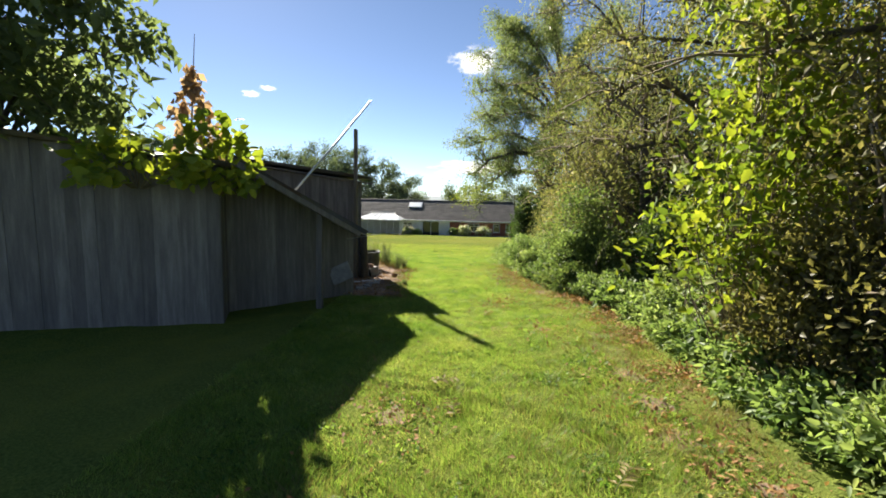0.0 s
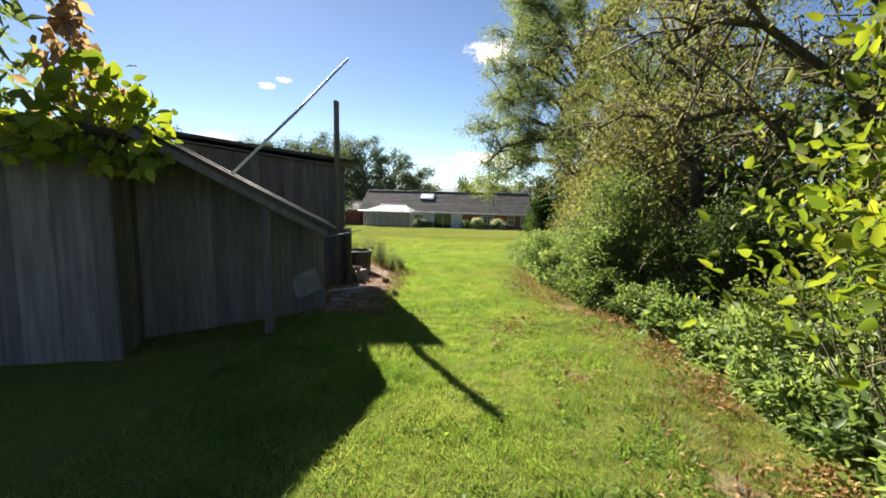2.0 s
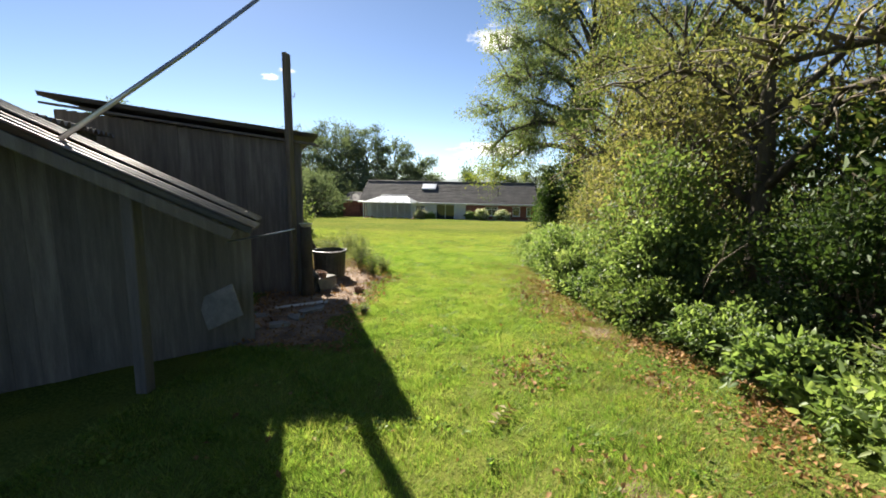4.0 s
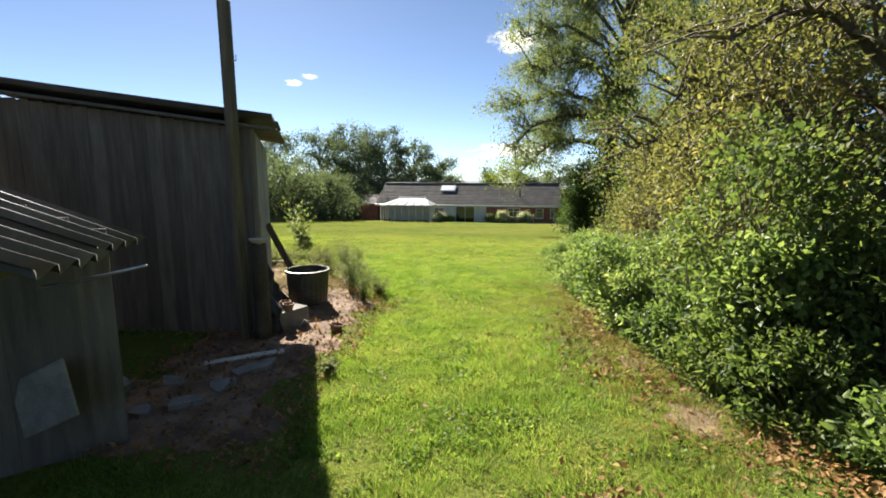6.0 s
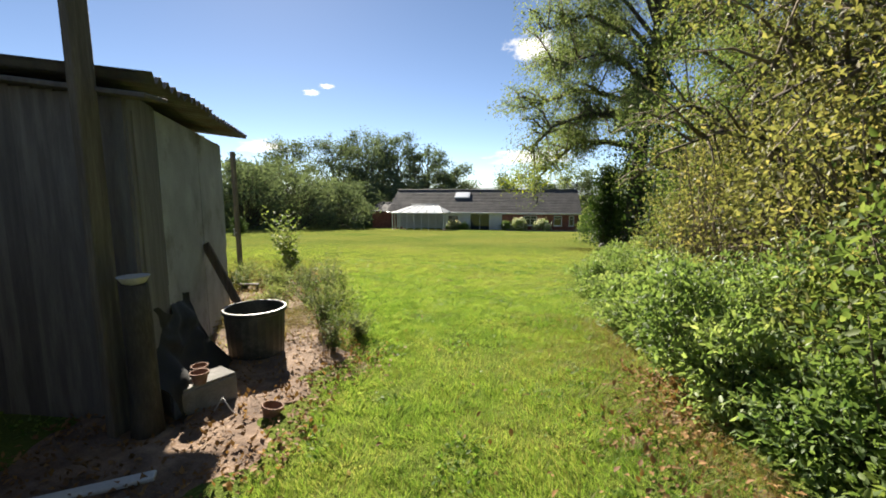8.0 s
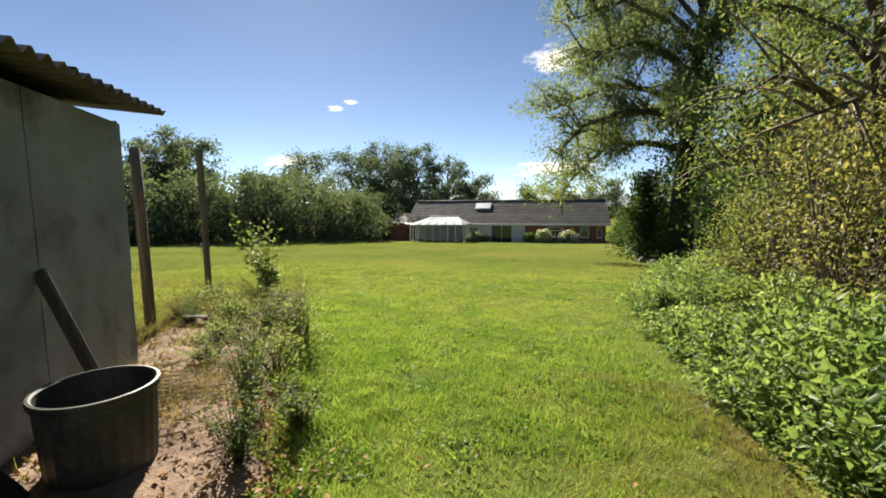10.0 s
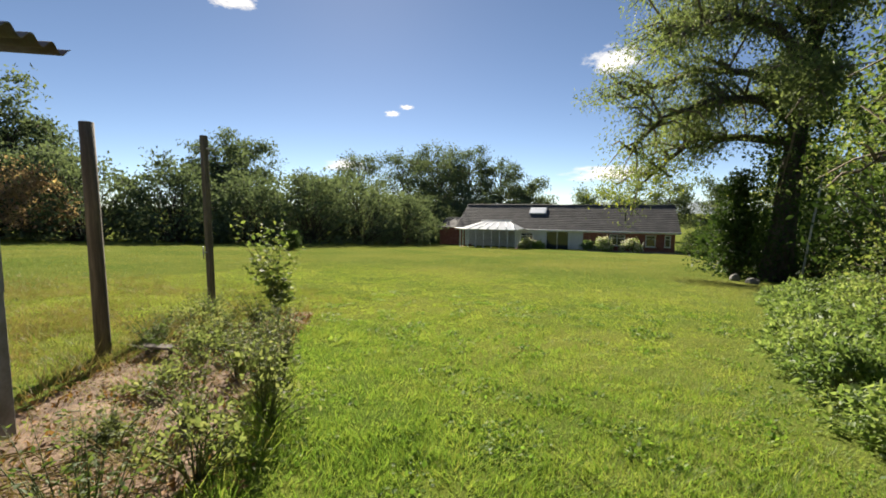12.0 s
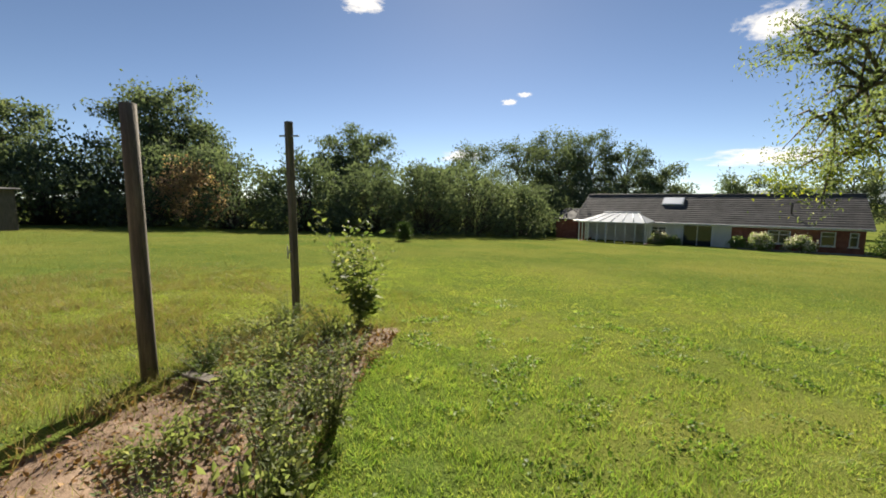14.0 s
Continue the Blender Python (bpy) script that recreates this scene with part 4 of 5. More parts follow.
# crumpled black plastic hung at the shed's side, and a curl of wire on the soil
bag = thing("plastic_sheeting", (-2.33, 10.95, -0.06), "crumpled black plastic sheeting heaped against the shed wall", "sheeting", rz=2.05)
n = 22
u, v = np.meshgrid(np.linspace(-0.5, 0.5, n), np.linspace(0, 1, n))
rough_ = 0.05 * (value_noise(u * 9, v * 9, 1.0, 31) - 0.5) + 0.12 * (value_noise(u * 3, v * 3, 1.0, 32) - 0.3)
top_ = 0.42 + 0.45 * value_noise(u * 4, 0 * v, 1.0, 33)
pts = np.stack([u * 1.1, -0.05 - 0.28 * (1 - v) ** 2 + rough_ * 1.2, v * top_], -1).reshape(-1, 3)
i, j = np.meshgrid(np.arange(n - 1), np.arange(n - 1), indexing="ij")
q = i * n + j
me = raw_mesh("sheeting", pts, np.concatenate([np.stack([q, q + 1, q + 1 + n], -1).reshape(-1, 3), np.stack([q, q + 1 + n, q + n], -1).reshape(-1, 3)]))
finish("sheeting", me, M_BLACKPLASTIC, bag)
wire = thing("wire", (-1.7, 10.75, float(gz(-1.7, 10.75)) + 0.01), "bent piece of pale wire beside the block", "wire")
tube_part("strand", [[((0.03 * k - 0.1, 0.02 * math.sin(k), 0.12 * math.sin(k * 0.5)), 0.004) for k in range(8)]], M_SHEET, wire, 5)

bench = thing("low_stand", (-4.28, 14.7, float(gz(-4.28, 14.7)) - 0.09), "small low wooden stand of a board on two pegs", "stand", rz=0.2)
boxed("board", (0, 0, 0.2), (0.34, 0.11, 0.025), M_OLDWOOD, bench, 0.004)
for sx in (-0.13, 0.13):
    beam("peg", (sx, 0, -0.06), (sx, 0, 0.188), 0.035, 0.035, M_OLDWOOD, bench)


# ---- the hedge bank beside the path ----
def on_ground(x, y, dz=0.0):
    return (x, y, float(gz(x, y)) + dz)


r = random.Random(21)
y = 1.6
n = 0
while y < 21.5:
    low = y < 9.0
    hx = float(hedge_x(y))
    hgt = r.uniform(0.34, 0.6) if low else r.uniform(0.45, 0.95)
    if y > 13.4:
        hgt = r.uniform(0.3, 0.55)
    big = y < 8.8
    # darker leaf from y 9.0 to 10.3 stands in for a shaded hollow
    bush("nettle_clump", on_ground(hx + (0.56 if y < 11.5 else 0.4), y), (0.5, 0.5, hgt), "leafy green nettles and brambles at the hedge foot", "nettles", 100 + n, M_SHRUB if 9.0 < y < 10.3 else M_NETTLE, 2300 if big else 3600 if y < 13.0 else 2600, 0.082 if big else 0.06, 36, 0.46, "nettles along the hedge", M_STEM, 0.17, 0.25, 0.3, None, y < 15.5)
    if not low or n % 2:
        bush("nettle_clump", on_ground(hx + 1.2, y + 0.2), (0.6, 0.6, r.uniform(0.5, 1.25) if y < 13.4 else r.uniform(0.4, 0.75)), "leafy green nettles and brambles at the hedge foot", "nettles", 160 + n, M_NETTLE if n % 3 else M_SHRUB, 2500, 0.066, 30, 0.46, "nettles along the hedge", M_STEM, 0.17, 0.25, 0.5)
    y += r.uniform(0.55, 0.75)
    n += 1

SHRUBS = [(3.3, 2.4, 1.0, 1.5, M_DARKLEAF), (4.0, 5.0, 1.0, 4.4, M_RUST), (3.0, 5.4, 0.75, 3.7, M_LIME), (3.15, 4.7, 0.55, 1.5, M_RUST), (4.2, 6.3, 0.9, 4.6, M_RUST), (3.7, 4.1, 0.75, 3.9, M_RUST), (4.7, 6.9, 1.0, 1.8, M_DARKLEAF), (4.9, 8.4, 0.95, 1.7, M_DARKLEAF),
          (4.3, 9.7, 0.9, 1.6, M_DARKLEAF), (3.9, 9.0, 0.7, 1.5, M_DARKLEAF), (2.6, 10.2, 0.5, 1.2, M_NETTLE), (2.8, 10.9, 0.75, 2.1, M_SHRUB), (2.9, 10.2, 0.5, 1.4, M_SHRUB), (3.6, 12.3, 1.1, 3.3, M_OLIVE), (3.6, 14.0, 1.1, 3.1, M_OLIVE), (3.5, 15.7, 1.05, 2.8, M_OLIVE), (3.7, 17.2, 1.0, 2.8, M_OLIVE),
          (4.3, 19.2, 1.1, 2.2, M_SHRUB), (5.0, 21.5, 1.2, 2.3, M_DARKLEAF), (6.3, 24.0, 1.2, 1.8, M_SHRUB)]
for n, (x, y, w, h, mat) in enumerate(SHRUBS):
    words = {M_RUST: "tall tangled shrub with withered brownish leaves", M_LIME: "tall sunlit shrub with yellow-green leaves", M_OLIVE: "tangled twiggy shrub with small olive leaves", M_DARKLEAF: "dense dark evergreen shrub in the hedge", M_SHRUB: "overgrown green hedge shrub with arching stems", M_NETTLE: "low bright green bramble mound at the hedge edge"}[mat]
    count, size = {M_LIME: (3600, 0.11), M_OLIVE: (6200, 0.068), M_RUST: (8000, 0.064)}.get(mat, (5500, 0.068))
    bush("hedge_shrub", on_ground(x, y), (w, w, h), words, "shrub", 300 + n, mat, count, size, 64, 0.55, "hedge shrubs", M_TWIG, 0.15, 0.42, 0.4, None, mat == M_LIME or 10 < y < 11, 0.24 if mat == M_LIME else 0.12, 0.35 if mat == M_LIME else 0.75)
rng = np.random.default_rng(440)
sticks = thing("brushwood", (3.9, 5.6, float(gz(3.9, 5.6))), "tangle of bare dead sticks lying under the hedge", "brushwood")
paths = []
for n in range(260):
    a, q = rng.uniform(0, 6.28), np.array([rng.uniform(-0.85, 0.8), rng.uniform(-2.4, 2.0), abs(rng.normal()) * 0.2])
    d = np.array([math.cos(a), math.sin(a), rng.normal() * 0.3]) * rng.uniform(0.2, 0.6)
    th = rng.uniform(0.003, 0.008)
    paths.append([(q - d, th), (q + rng.normal(size=3) * 0.04, th * 0.8), (q + d, th * 0.4)])
tagged(tube_part("stick", paths, M_TWIG, sticks, 4), kind="stuff")
for n in range(9):
    y = 1.0 + n * 2.6
    bush("backing_shrub", on_ground(5.6 + 0.4 * math.sin(n * 2.1), y), (1.5, 1.6, 3.4 + 0.5 * math.sin(n)), "dense dark shrub deep in the hedge", "shrub", 400 + n, M_DARKLEAF, 3200, 0.15, 60, 0.6, "hedge shrubs", M_TWIG, 0.2, 0.35)
TREES = [(5.0, 4.4, 6.4, 2.6, M_OLIVE), (5.0, 8.2, 7.0, 2.8, M_OLIVE), (4.6, 11.6, 7.2, 2.9, M_OLIVE), (4.7, 14.6, 6.6, 2.6, M_OLIVE), (5.0, 18.0, 7.0, 2.6, M_SHRUB), (7.5, 11.0, 9.0, 3.6, M_ASH), (7.8, 17.5, 9.0, 3.6, M_ASH), (7.2, 3.5, 8.5, 3.4, M_DARKLEAF)]
for n, (x, y, h, s, mat) in enumerate(TREES):
    tree("hedge_tree", on_ground(x, y), h, s, "spreading hedge tree with bare lower twigs and thin leaves", "tree", 500 + n, mat, 13500, 0.075, 16, 0.4 if y < 7 else 0.18, 0.16, (-0.5, 0), "hedge trees", 22, 0.45, 0.3, (-0.25, 0), 0, 0.16)

# ---- the big ash and what stands behind it ----
# limbs: height at the trunk, bearing in degrees, reach, arch, rise of the tip
ASH_LIMBS = [(4.4, 158, 6.0, 1.2, -1.5), (4.9, 190, 5.8, 1.1, -0.6), (5.3, 130, 5.6, 1.0, 0.2), (5.9, 168, 6.2, 1.0, 0.4), (6.5, 205, 5.4, 1.1, 0.8), (7.0, 150, 5.6, 1.2, 1.4), (7.6, 180, 5.5, 1.1, 1.8), (8.2, 115, 5.0, 1.1, 2.2), (8.7, 165, 5.2, 1.0, 2.8), (9.2, 215, 4.6, 0.9, 2.8),
             (9.6, 140, 4.4, 0.8, 3.2), (10.0, 178, 4.4, 0.7, 3.6), (4.8, 255, 4.6, 1.0, 0.2), (6.2, 75, 4.8, 1.1, 1.0), (6.8, 280, 5.0, 1.2, 1.2), (7.4, 20, 5.2, 1.1, 1.8), (8.0, -30, 5.0, 1.1, 2.0), (8.8, 60, 4.6, 0.9, 2.8), (9.4, 300, 4.4, 0.9, 2.8), (10.2, 0, 3.8, 0.7, 3.4), (10.4, 240, 3.6, 0.6, 3.6), (10.6, 95, 3.2, 0.6, 3.8)]
ash = tree("ash_tree", on_ground(5.0, 28.2), 14.5, 5.6, "large ash tree with an ivy-clad trunk and hanging branches", "tree", 600, M_ASH, 112000, 0.125, 22, 0.3, 0.4, (0.9, -0.3), "", 34, 0.4, 0.75, (0, 0), 9000, 0.1, M_BARK, ASH_LIMBS, 0.006)
# extra sprays in lime leaf colour paint the sunlight on the low limb
rng = np.random.default_rng(612)
tips = np.concatenate([np.array(c) + rng.normal(size=(420, 3)) * np.array([0.5, 0.5, 0.4]) for c in ((-4.3, 1.7, 3.3), (-3.4, 1.3, 3.6), (-4.9, 1.9, 3.0))])
leaves_part("sunlit_spray", tips, 0.13 * rng.uniform(0.5, 1.2, len(tips)), M_LIME, ash, rng, 0.5, None, 0.45, 0.5, "ash leaf sprays with sunlight put in as yellow-green colour")
bush("ivy_column", on_ground(4.0, 28.9), (0.42, 0.42, 3.3), "old stump smothered in dark hanging ivy beside the ash", "ivy", 619, M_DARKLEAF, 6000, 0.12, 50, 0.75, "", M_BARK, 0.2, 0.3, 0.3)
for n, (x, y, w, h) in enumerate(((6.8, 30.3, 1.7, 2.8), (4.6, 31.2, 1.3, 2.2), (8.6, 28.0, 2.0, 4.2), (7.4, 25.6, 1.2, 1.0), (9.5, 33.0, 2.4, 3.5))):
    bush("ivy_thicket", on_ground(x, y), (w, w, h), "dark ivy thicket round the tree's foot", "shrub", 620 + n, M_DARKLEAF, 4500, 0.15, 50, 0.6, "thicket under the ash", M_TWIG, 0.2, 0.3)
stake = thing("pale_stake", on_ground(5.35, 27.4), "thin pale stake leaning by the ash trunk", "stake")
tube_part("shaft", [[((0, 0, -0.1), 0.03), ((0.15, 0, 1.6), 0.027), ((0.32, 0.02, 3.2), 0.022)]], M_SHEET, stake, 6)
r = random.Random(77)
for n in range(9):
    px_, py_ = r.uniform(3.6, 6.2), r.uniform(25.8, 27.4)
    st = thing("field_stone", on_ground(px_, py_, -0.03), "pale stone lying on bare ground under the ash", "stone", "stones under the ash", r.uniform(0, 3))
    bm = bmesh.new()
    bmesh.ops.create_icosphere(bm, subdivisions=2, radius=1.0)
    sx, sy, sz = r.uniform(0.1, 0.24), r.uniform(0.08, 0.18), r.uniform(0.06, 0.16)
    for w_ in bm.verts:
        k_ = r.uniform(0.85, 1.12)
        w_.co = Vector((w_.co.x * sx * k_, w_.co.y * sy * k_, (w_.co.z * k_ + 0.55) * sz))
    part("stone", bm, M_CONCRETE, st)
for n, (x, y, h, s) in enumerate(((10.5, 25, 10, 4.0), (11.5, 33, 12, 4.5), (13, 42, 11, 4.5), (14, 52, 10, 4))):
    tree("boundary_tree", on_ground(x, y), h, s, "leafy boundary tree behind the hedge", "tree", 640 + n, M_SHRUB, 6500, 0.3, 18, 0.12, 0.25, (0, 0), "boundary trees", 9, 0.5, 0.3, (0, 0), 0, 0.25)
for n, (x, y, w, h) in enumerate(((7.2, 52.0, 1.3, 2.0), (9.3, 51.0, 1.6, 2.6), (11.6, 49.0, 1.8, 3.2))):
    bush("garden_bush", on_ground(x, y), (w, w, h), "rounded dark garden bush by the house end", "bush", 660 + n, M_DARKLEAF, 5000, 0.13, 45, 0.6, "bushes before the house", M_TWIG, 0.2, 0.3)
for n, (x, y, w, h, fl) in enumerate(((-1.5, 53.2, 0.6, 0.9, 0), (-0.2, 53.0, 0.85, 1.1, 1), (2.3, 53.0, 0.9, 1.0, 1), (-7.0, 53.0, 0.8, 0.8, 1), (-5.9, 53.2, 0.6, 0.7, 0))):
    bush("flower_bush", on_ground(x, y), (w, w * 0.8, h), "low garden bush with pale flowers before the house", "bush", 680 + n, M_NETTLE, 2600, 0.11, 34, 0.6, "bushes before the house", M_TWIG, 0.2, 0.3, 0.4, M_PETAL if fl else None)

# ---- tree belt round the lawn ----
BELT = [(-35, 4), (-36, 9.5), (-37, 15), (-37.5, 20.5), (-36, 25.5), (-33, 30), (-30, 34.5), (-27, 38.8), (-24.5, 43), (-22, 47.5), (-20, 52), (-20.5, 60), (-16, 67), (-11, 69)]
for n, (x, y) in enumerate(BELT):
    # hedge and far trees wear the leaf colour lightened and greyed for haze
    bush("belt_hedge", on_ground(x, y), (3.9, 3.9, 5.3 + 0.8 * math.sin(n * 1.7)), "tall dark boundary hedge at the lawn's edge", "hedge", 700 + n, M_BELT_HAZED, 4700, 0.29, 100, 0.6, "boundary hedge", M_BARK, 0.12, 0.45, 0.4, None, False, 0.02)
    bush("belt_hedge", on_ground(x - 2.6, y + 2.4), (3.9, 3.9, 6.0 + 0.9 * math.sin(n * 2.3)), "tall dark boundary hedge at the lawn's edge", "hedge", 720 + n, M_BELT_HAZED, 2600, 0.33, 60, 0.6, "boundary hedge", M_BARK, 0.12, 0.45, 0.4, None, False, 0.02)
FAR = [(-42, 29, 12, 4.8, M_OLIVE), (-41, 30.5, 9.5, 4.6, M_OLIVE), (-46, 20, 9, 4, M_ASH), (-37.8, 49, 11.6, 4.6, M_ASH), (-36, 44, 9.5, 3.8, M_SHRUB), (-30.5, 74, 14, 5.4, M_ASH), (-25, 76.5, 15, 5.4, M_ASH), (-20, 76, 14.2, 5, M_ASH), (-35, 68, 12, 4.6, M_ASH), (-47, 34, 8.5, 4, M_SHRUB), (-50, 10, 9, 4, M_SHRUB), (-31, 54, 8, 4, M_SHRUB), (-15.5, 77, 12, 4.6, M_ASH), (-10.8, 78, 9.5, 4.2, M_ASH), (-22.5, 71, 11.5, 5.2, M_ASH)]
for n, (x, y, h, s, mat) in enumerate(FAR):
    tree("belt_tree", on_ground(x, y), h, s, "tall backlit tree rising above the boundary hedge", "tree", 760 + n, M_BELT_HAZED, 7800, 0.35, 26, 0.16, 0.3, (0, 0), "trees of the boundary belt", 9, 0.5, 0.2, (0, 0), 0, 0.22)
bush("autumn_shrub", on_ground(-32.4, 27.0, 0.6), (1.9, 1.9, 3.9), "shrub turning orange in the boundary hedge", "shrub", 790, M_COPPER, 3600, 0.2, 34, 0.6)
for n, (x, y, h) in enumerate(((-2, 92, 9), (4, 95, 8), (10, 90, 10), (16, 85, 10))):
    tree("distant_tree", on_ground(x, y), h, 4.2, "distant tree behind the house", "tree", 800 + n, M_BELT_HAZED, 4500, 0.42, 18, 0.12, 0.3, (0, 0), "distant trees", 7, 0.5, 0.2, (0, 0), 0, 0.3)
bush("cone_bush", on_ground(-17.2, 32.0), (0.38, 0.38, 1.0), "small dark conical bush standing alone on the lawn", "bush", 795, M_DARKLEAF, 3600, 0.08, 30, 0.6, "", M_BARK, 0.25, 0.2)
# far rising land
hx_, hn = np.linspace(-1800, 1800, 60), 60
hz_ = 22 + 16 * np.sin(hx_ / 420 + 1.0) + 6 * np.sin(hx_ / 130)
hv = np.concatenate([np.stack([hx_, np.full(hn, 1700.0), np.full(hn, -40.0)], 1), np.stack([hx_, np.full(hn, 2300.0), hz_], 1)])
q = np.arange(hn - 1)
tagged(finish("backdrop", raw_mesh("backdrop", hv, np.concatenate([np.stack([q, q + 1, q + 1 + hn], 1), np.stack([q, q + 1 + hn, q + hn], 1)])), M_HILL), "low hazy blue hills on the horizon", "hills", kind="structure")

# ---- plants by the sheds ----
vine = bush("vine", (-2.95, 6.5, 1.75), (0.45, 0.45, 0.85), "vine with large lobed leaves climbing over the shed roof", "vine", 820, M_LIME, 330, 0.15, 24, 0.85, "", M_TWIG, 0.2, 0.5, 0.5, None, True)
bush("vine", (-3.6, 5.95, 1.8), (0.85, 0.5, 0.5), "vine with large lobed leaves climbing over the shed roof", "vine", 821, M_LIME, 330, 0.15, 24, 0.85, "", M_TWIG, 0.2, 0.5, 0.5, None, True)
cop = thing("maple_sapling", (-3.35, 6.6, 0.0), "slim sapling with coppery red and orange autumn leaves", "sapling")
tube_part("stem", [[((0, 0, 0), 0.02), ((0.02, 0, 1.8), 0.015), ((0.0, 0.02, 2.7), 0.011), ((0.08, 0.02, 3.75), 0.004)]], M_TWIG, cop, 6)
rng = np.random.default_rng(33)
zc = rng.uniform(2.2, 3.35, 190)
rr = 0.37 * np.clip((3.45 - zc) / 1.0, 0.25, 1) * np.sqrt(rng.uniform(0, 1, 190))
ac = rng.uniform(0, 6.28, 190)
leaves_part("leaves", np.stack([rr * np.cos(ac) + 0.03, rr * np.sin(ac), zc], 1), 0.15 * rng.uniform(0.6, 1.2, 190), M_COPPER, cop, rng, 0.3, None, 0.85, 0.5)
tree("overhanging_tree", (-6.1, 6.4, 0.1), 5.6, 2.1, "feathery tree overhanging the old shed", "tree", 830, M_ASH, 7000, 0.2, 16, 0.4, 0.1, (0.6, 0), "", 8, 0.5, 0.6, (0.3, -0.2), 0, 0.22)

dead = thing("dead_branch", (2.8, 9.1, 0.45), "bare pale dead branch sticking out of the nettles", "branch")
tube_part("branch", [[((0.1, 0.45, -0.4), 0.011), ((0.0, 0.35, 0.15), 0.009), ((0.0, 0.05, 0.4), 0.007), ((0.05, -0.25, 0.62), 0.003)]], M_TWIG, dead, 6)
tube_part("side_branch", [[((0.0, 0.05, 0.4), 0.006), ((0.0, 0.0, 0.66), 0.003)]], M_TWIG, dead, 5)
tube_part("side_branch", [[((0.0, 0.2, 0.28), 0.006), ((-0.1, 0.12, 0.1), 0.003)]], M_TWIG, dead, 5)

# dried pale stems thrown down behind the tub
stems = thing("dried_stems", on_ground(-2.65, 12.75), "heap of long pale dried plant stems on the soil", "stems")
rng = np.random.default_rng(846)
paths = []
for n in range(46):
    a, q = rng.normal() * 0.5 + 0.6, np.array([rng.normal() * 0.2, rng.normal() * 0.22, 0.02 + abs(rng.normal()) * 0.05])
    d = np.array([math.cos(a), math.sin(a), 0.0]) * rng.uniform(0.2, 0.45)
    side_ = np.array([-d[1], d[0], 0.0]) * rng.normal() * 0.35
    paths.append([(q - d, 0.0045), (q - d * 0.3 + side_ + np.array([0, 0, 0.05]), 0.0045), (q + d * 0.4 + side_ * 0.6, 0.004), (q + d, 0.002)])
tagged(tube_part("stem", paths, M_DRYGRASS, stems, 4), kind="stuff")

# weeds in the soil bed
r = random.Random(41)
WEEDS = [(-1.55, 12.15, 0.3, 0.75), (-1.45, 12.6, 0.32, 0.5), (-1.95, 12.75, 0.3, 0.95), (-2.2, 13.4, 0.34, 0.6), (-2.7, 13.8, 0.34, 0.5), (-2.6, 14.3, 0.34, 0.95), (-3.15, 14.6, 0.34, 0.75), (-2.3, 14.0, 0.3, 0.85), (-3.3, 15.0, 0.4, 0.45), (-3.7, 15.4, 0.4, 0.5), (-4.3, 15.4, 0.42, 0.5), (-4.9, 15.6, 0.42, 0.5), (-3.9, 15.95, 0.35, 0.4), (-1.0, 9.75, 0.16, 0.14), (-5.45, 16.3, 0.42, 0.5), (-3.45, 14.15, 0.34, 0.28), (-3.9, 15.1, 0.36, 0.34), (-2.95, 13.45, 0.3, 0.3), (-4.75, 15.9, 0.36, 0.3), (-3.7, 14.7, 0.28, 0.5), (-4.4, 16.1, 0.4, 0.6), (-2.95, 14.9, 0.3, 1.0), (-4.45, 14.8, 0.45, 0.42), (-4.15, 15.25, 0.42, 0.4), (-4.75, 14.95, 0.36, 0.5)]


def stalky(name, loc, w, h, label, category, seed, leaf, stems, leaf_size, per_stem, group="", bare=0.12, slim=0.5):
    """A weed or young shrub: upright stems that fan out, with leaves and short side shoots along each."""
    rng = np.random.default_rng(seed)
    ob = thing(name, loc, label, category, group)
    paths, pos, size, out = [], [], [], []
    for n in range(stems):
        a, reach, top = rng.uniform(0, 6.28), w * rng.uniform(0.15, 1.0), h * rng.uniform(0.45, 1.05)
        d = np.array([math.cos(a), math.sin(a), 0.0])
        bend = rng.normal(size=3) * 0.05 * h
        spine = [d * reach * (0.12 + 0.88 * f ** 1.6) + bend * f * (1 - f) + np.array([0, 0, top * f]) for f in (0.0, 0.3, 0.6, 0.85, 1.0)]
        paths.append([(q, 0.0045 * (1.1 - f)) for q, f in zip(spine, (0.0, 0.3, 0.6, 0.85, 1.0))])
        for k in range(per_stem):
            f = bare + (1 - bare) * (k + rng.uniform(0, 1)) / per_stem
            q = np.array([np.interp(f, (0.0, 0.3, 0.6, 0.85, 1.0), [c[ax] for c in spine]) for ax in range(3)])
            b_ = k * 2.4 + rng.uniform(-0.4, 0.4)
            o = np.array([math.cos(b_), math.sin(b_), 0.35])
            shoot = rng.uniform(0, 0.16) * h * (1 - 0.6 * f) if k % 3 == 0 else 0.0
            if shoot > 0.02:
                paths.append([(q, 0.002), (q + o * shoot, 0.001)])
                for g_ in (0.5, 0.8):
                    pos.append(q + o * shoot * g_)
                    size.append(leaf_size * rng.uniform(0.5, 0.9))
                    out.append(o + rng.normal(size=3) * 0.6)
            pos.append(q + o * shoot)
            size.append(leaf_size * rng.uniform(0.6, 1.25) * (1.15 - 0.55 * f))
            out.append(o)
    tagged(tube_part("stalkwork", paths, M_STEM, ob, 4), kind="stuff")
    leaves_part("leaves", np.array(pos), np.array(size), leaf, ob, rng, 0.55, np.array(out) * 2.0, slim, 0.25, "", True)
    return ob


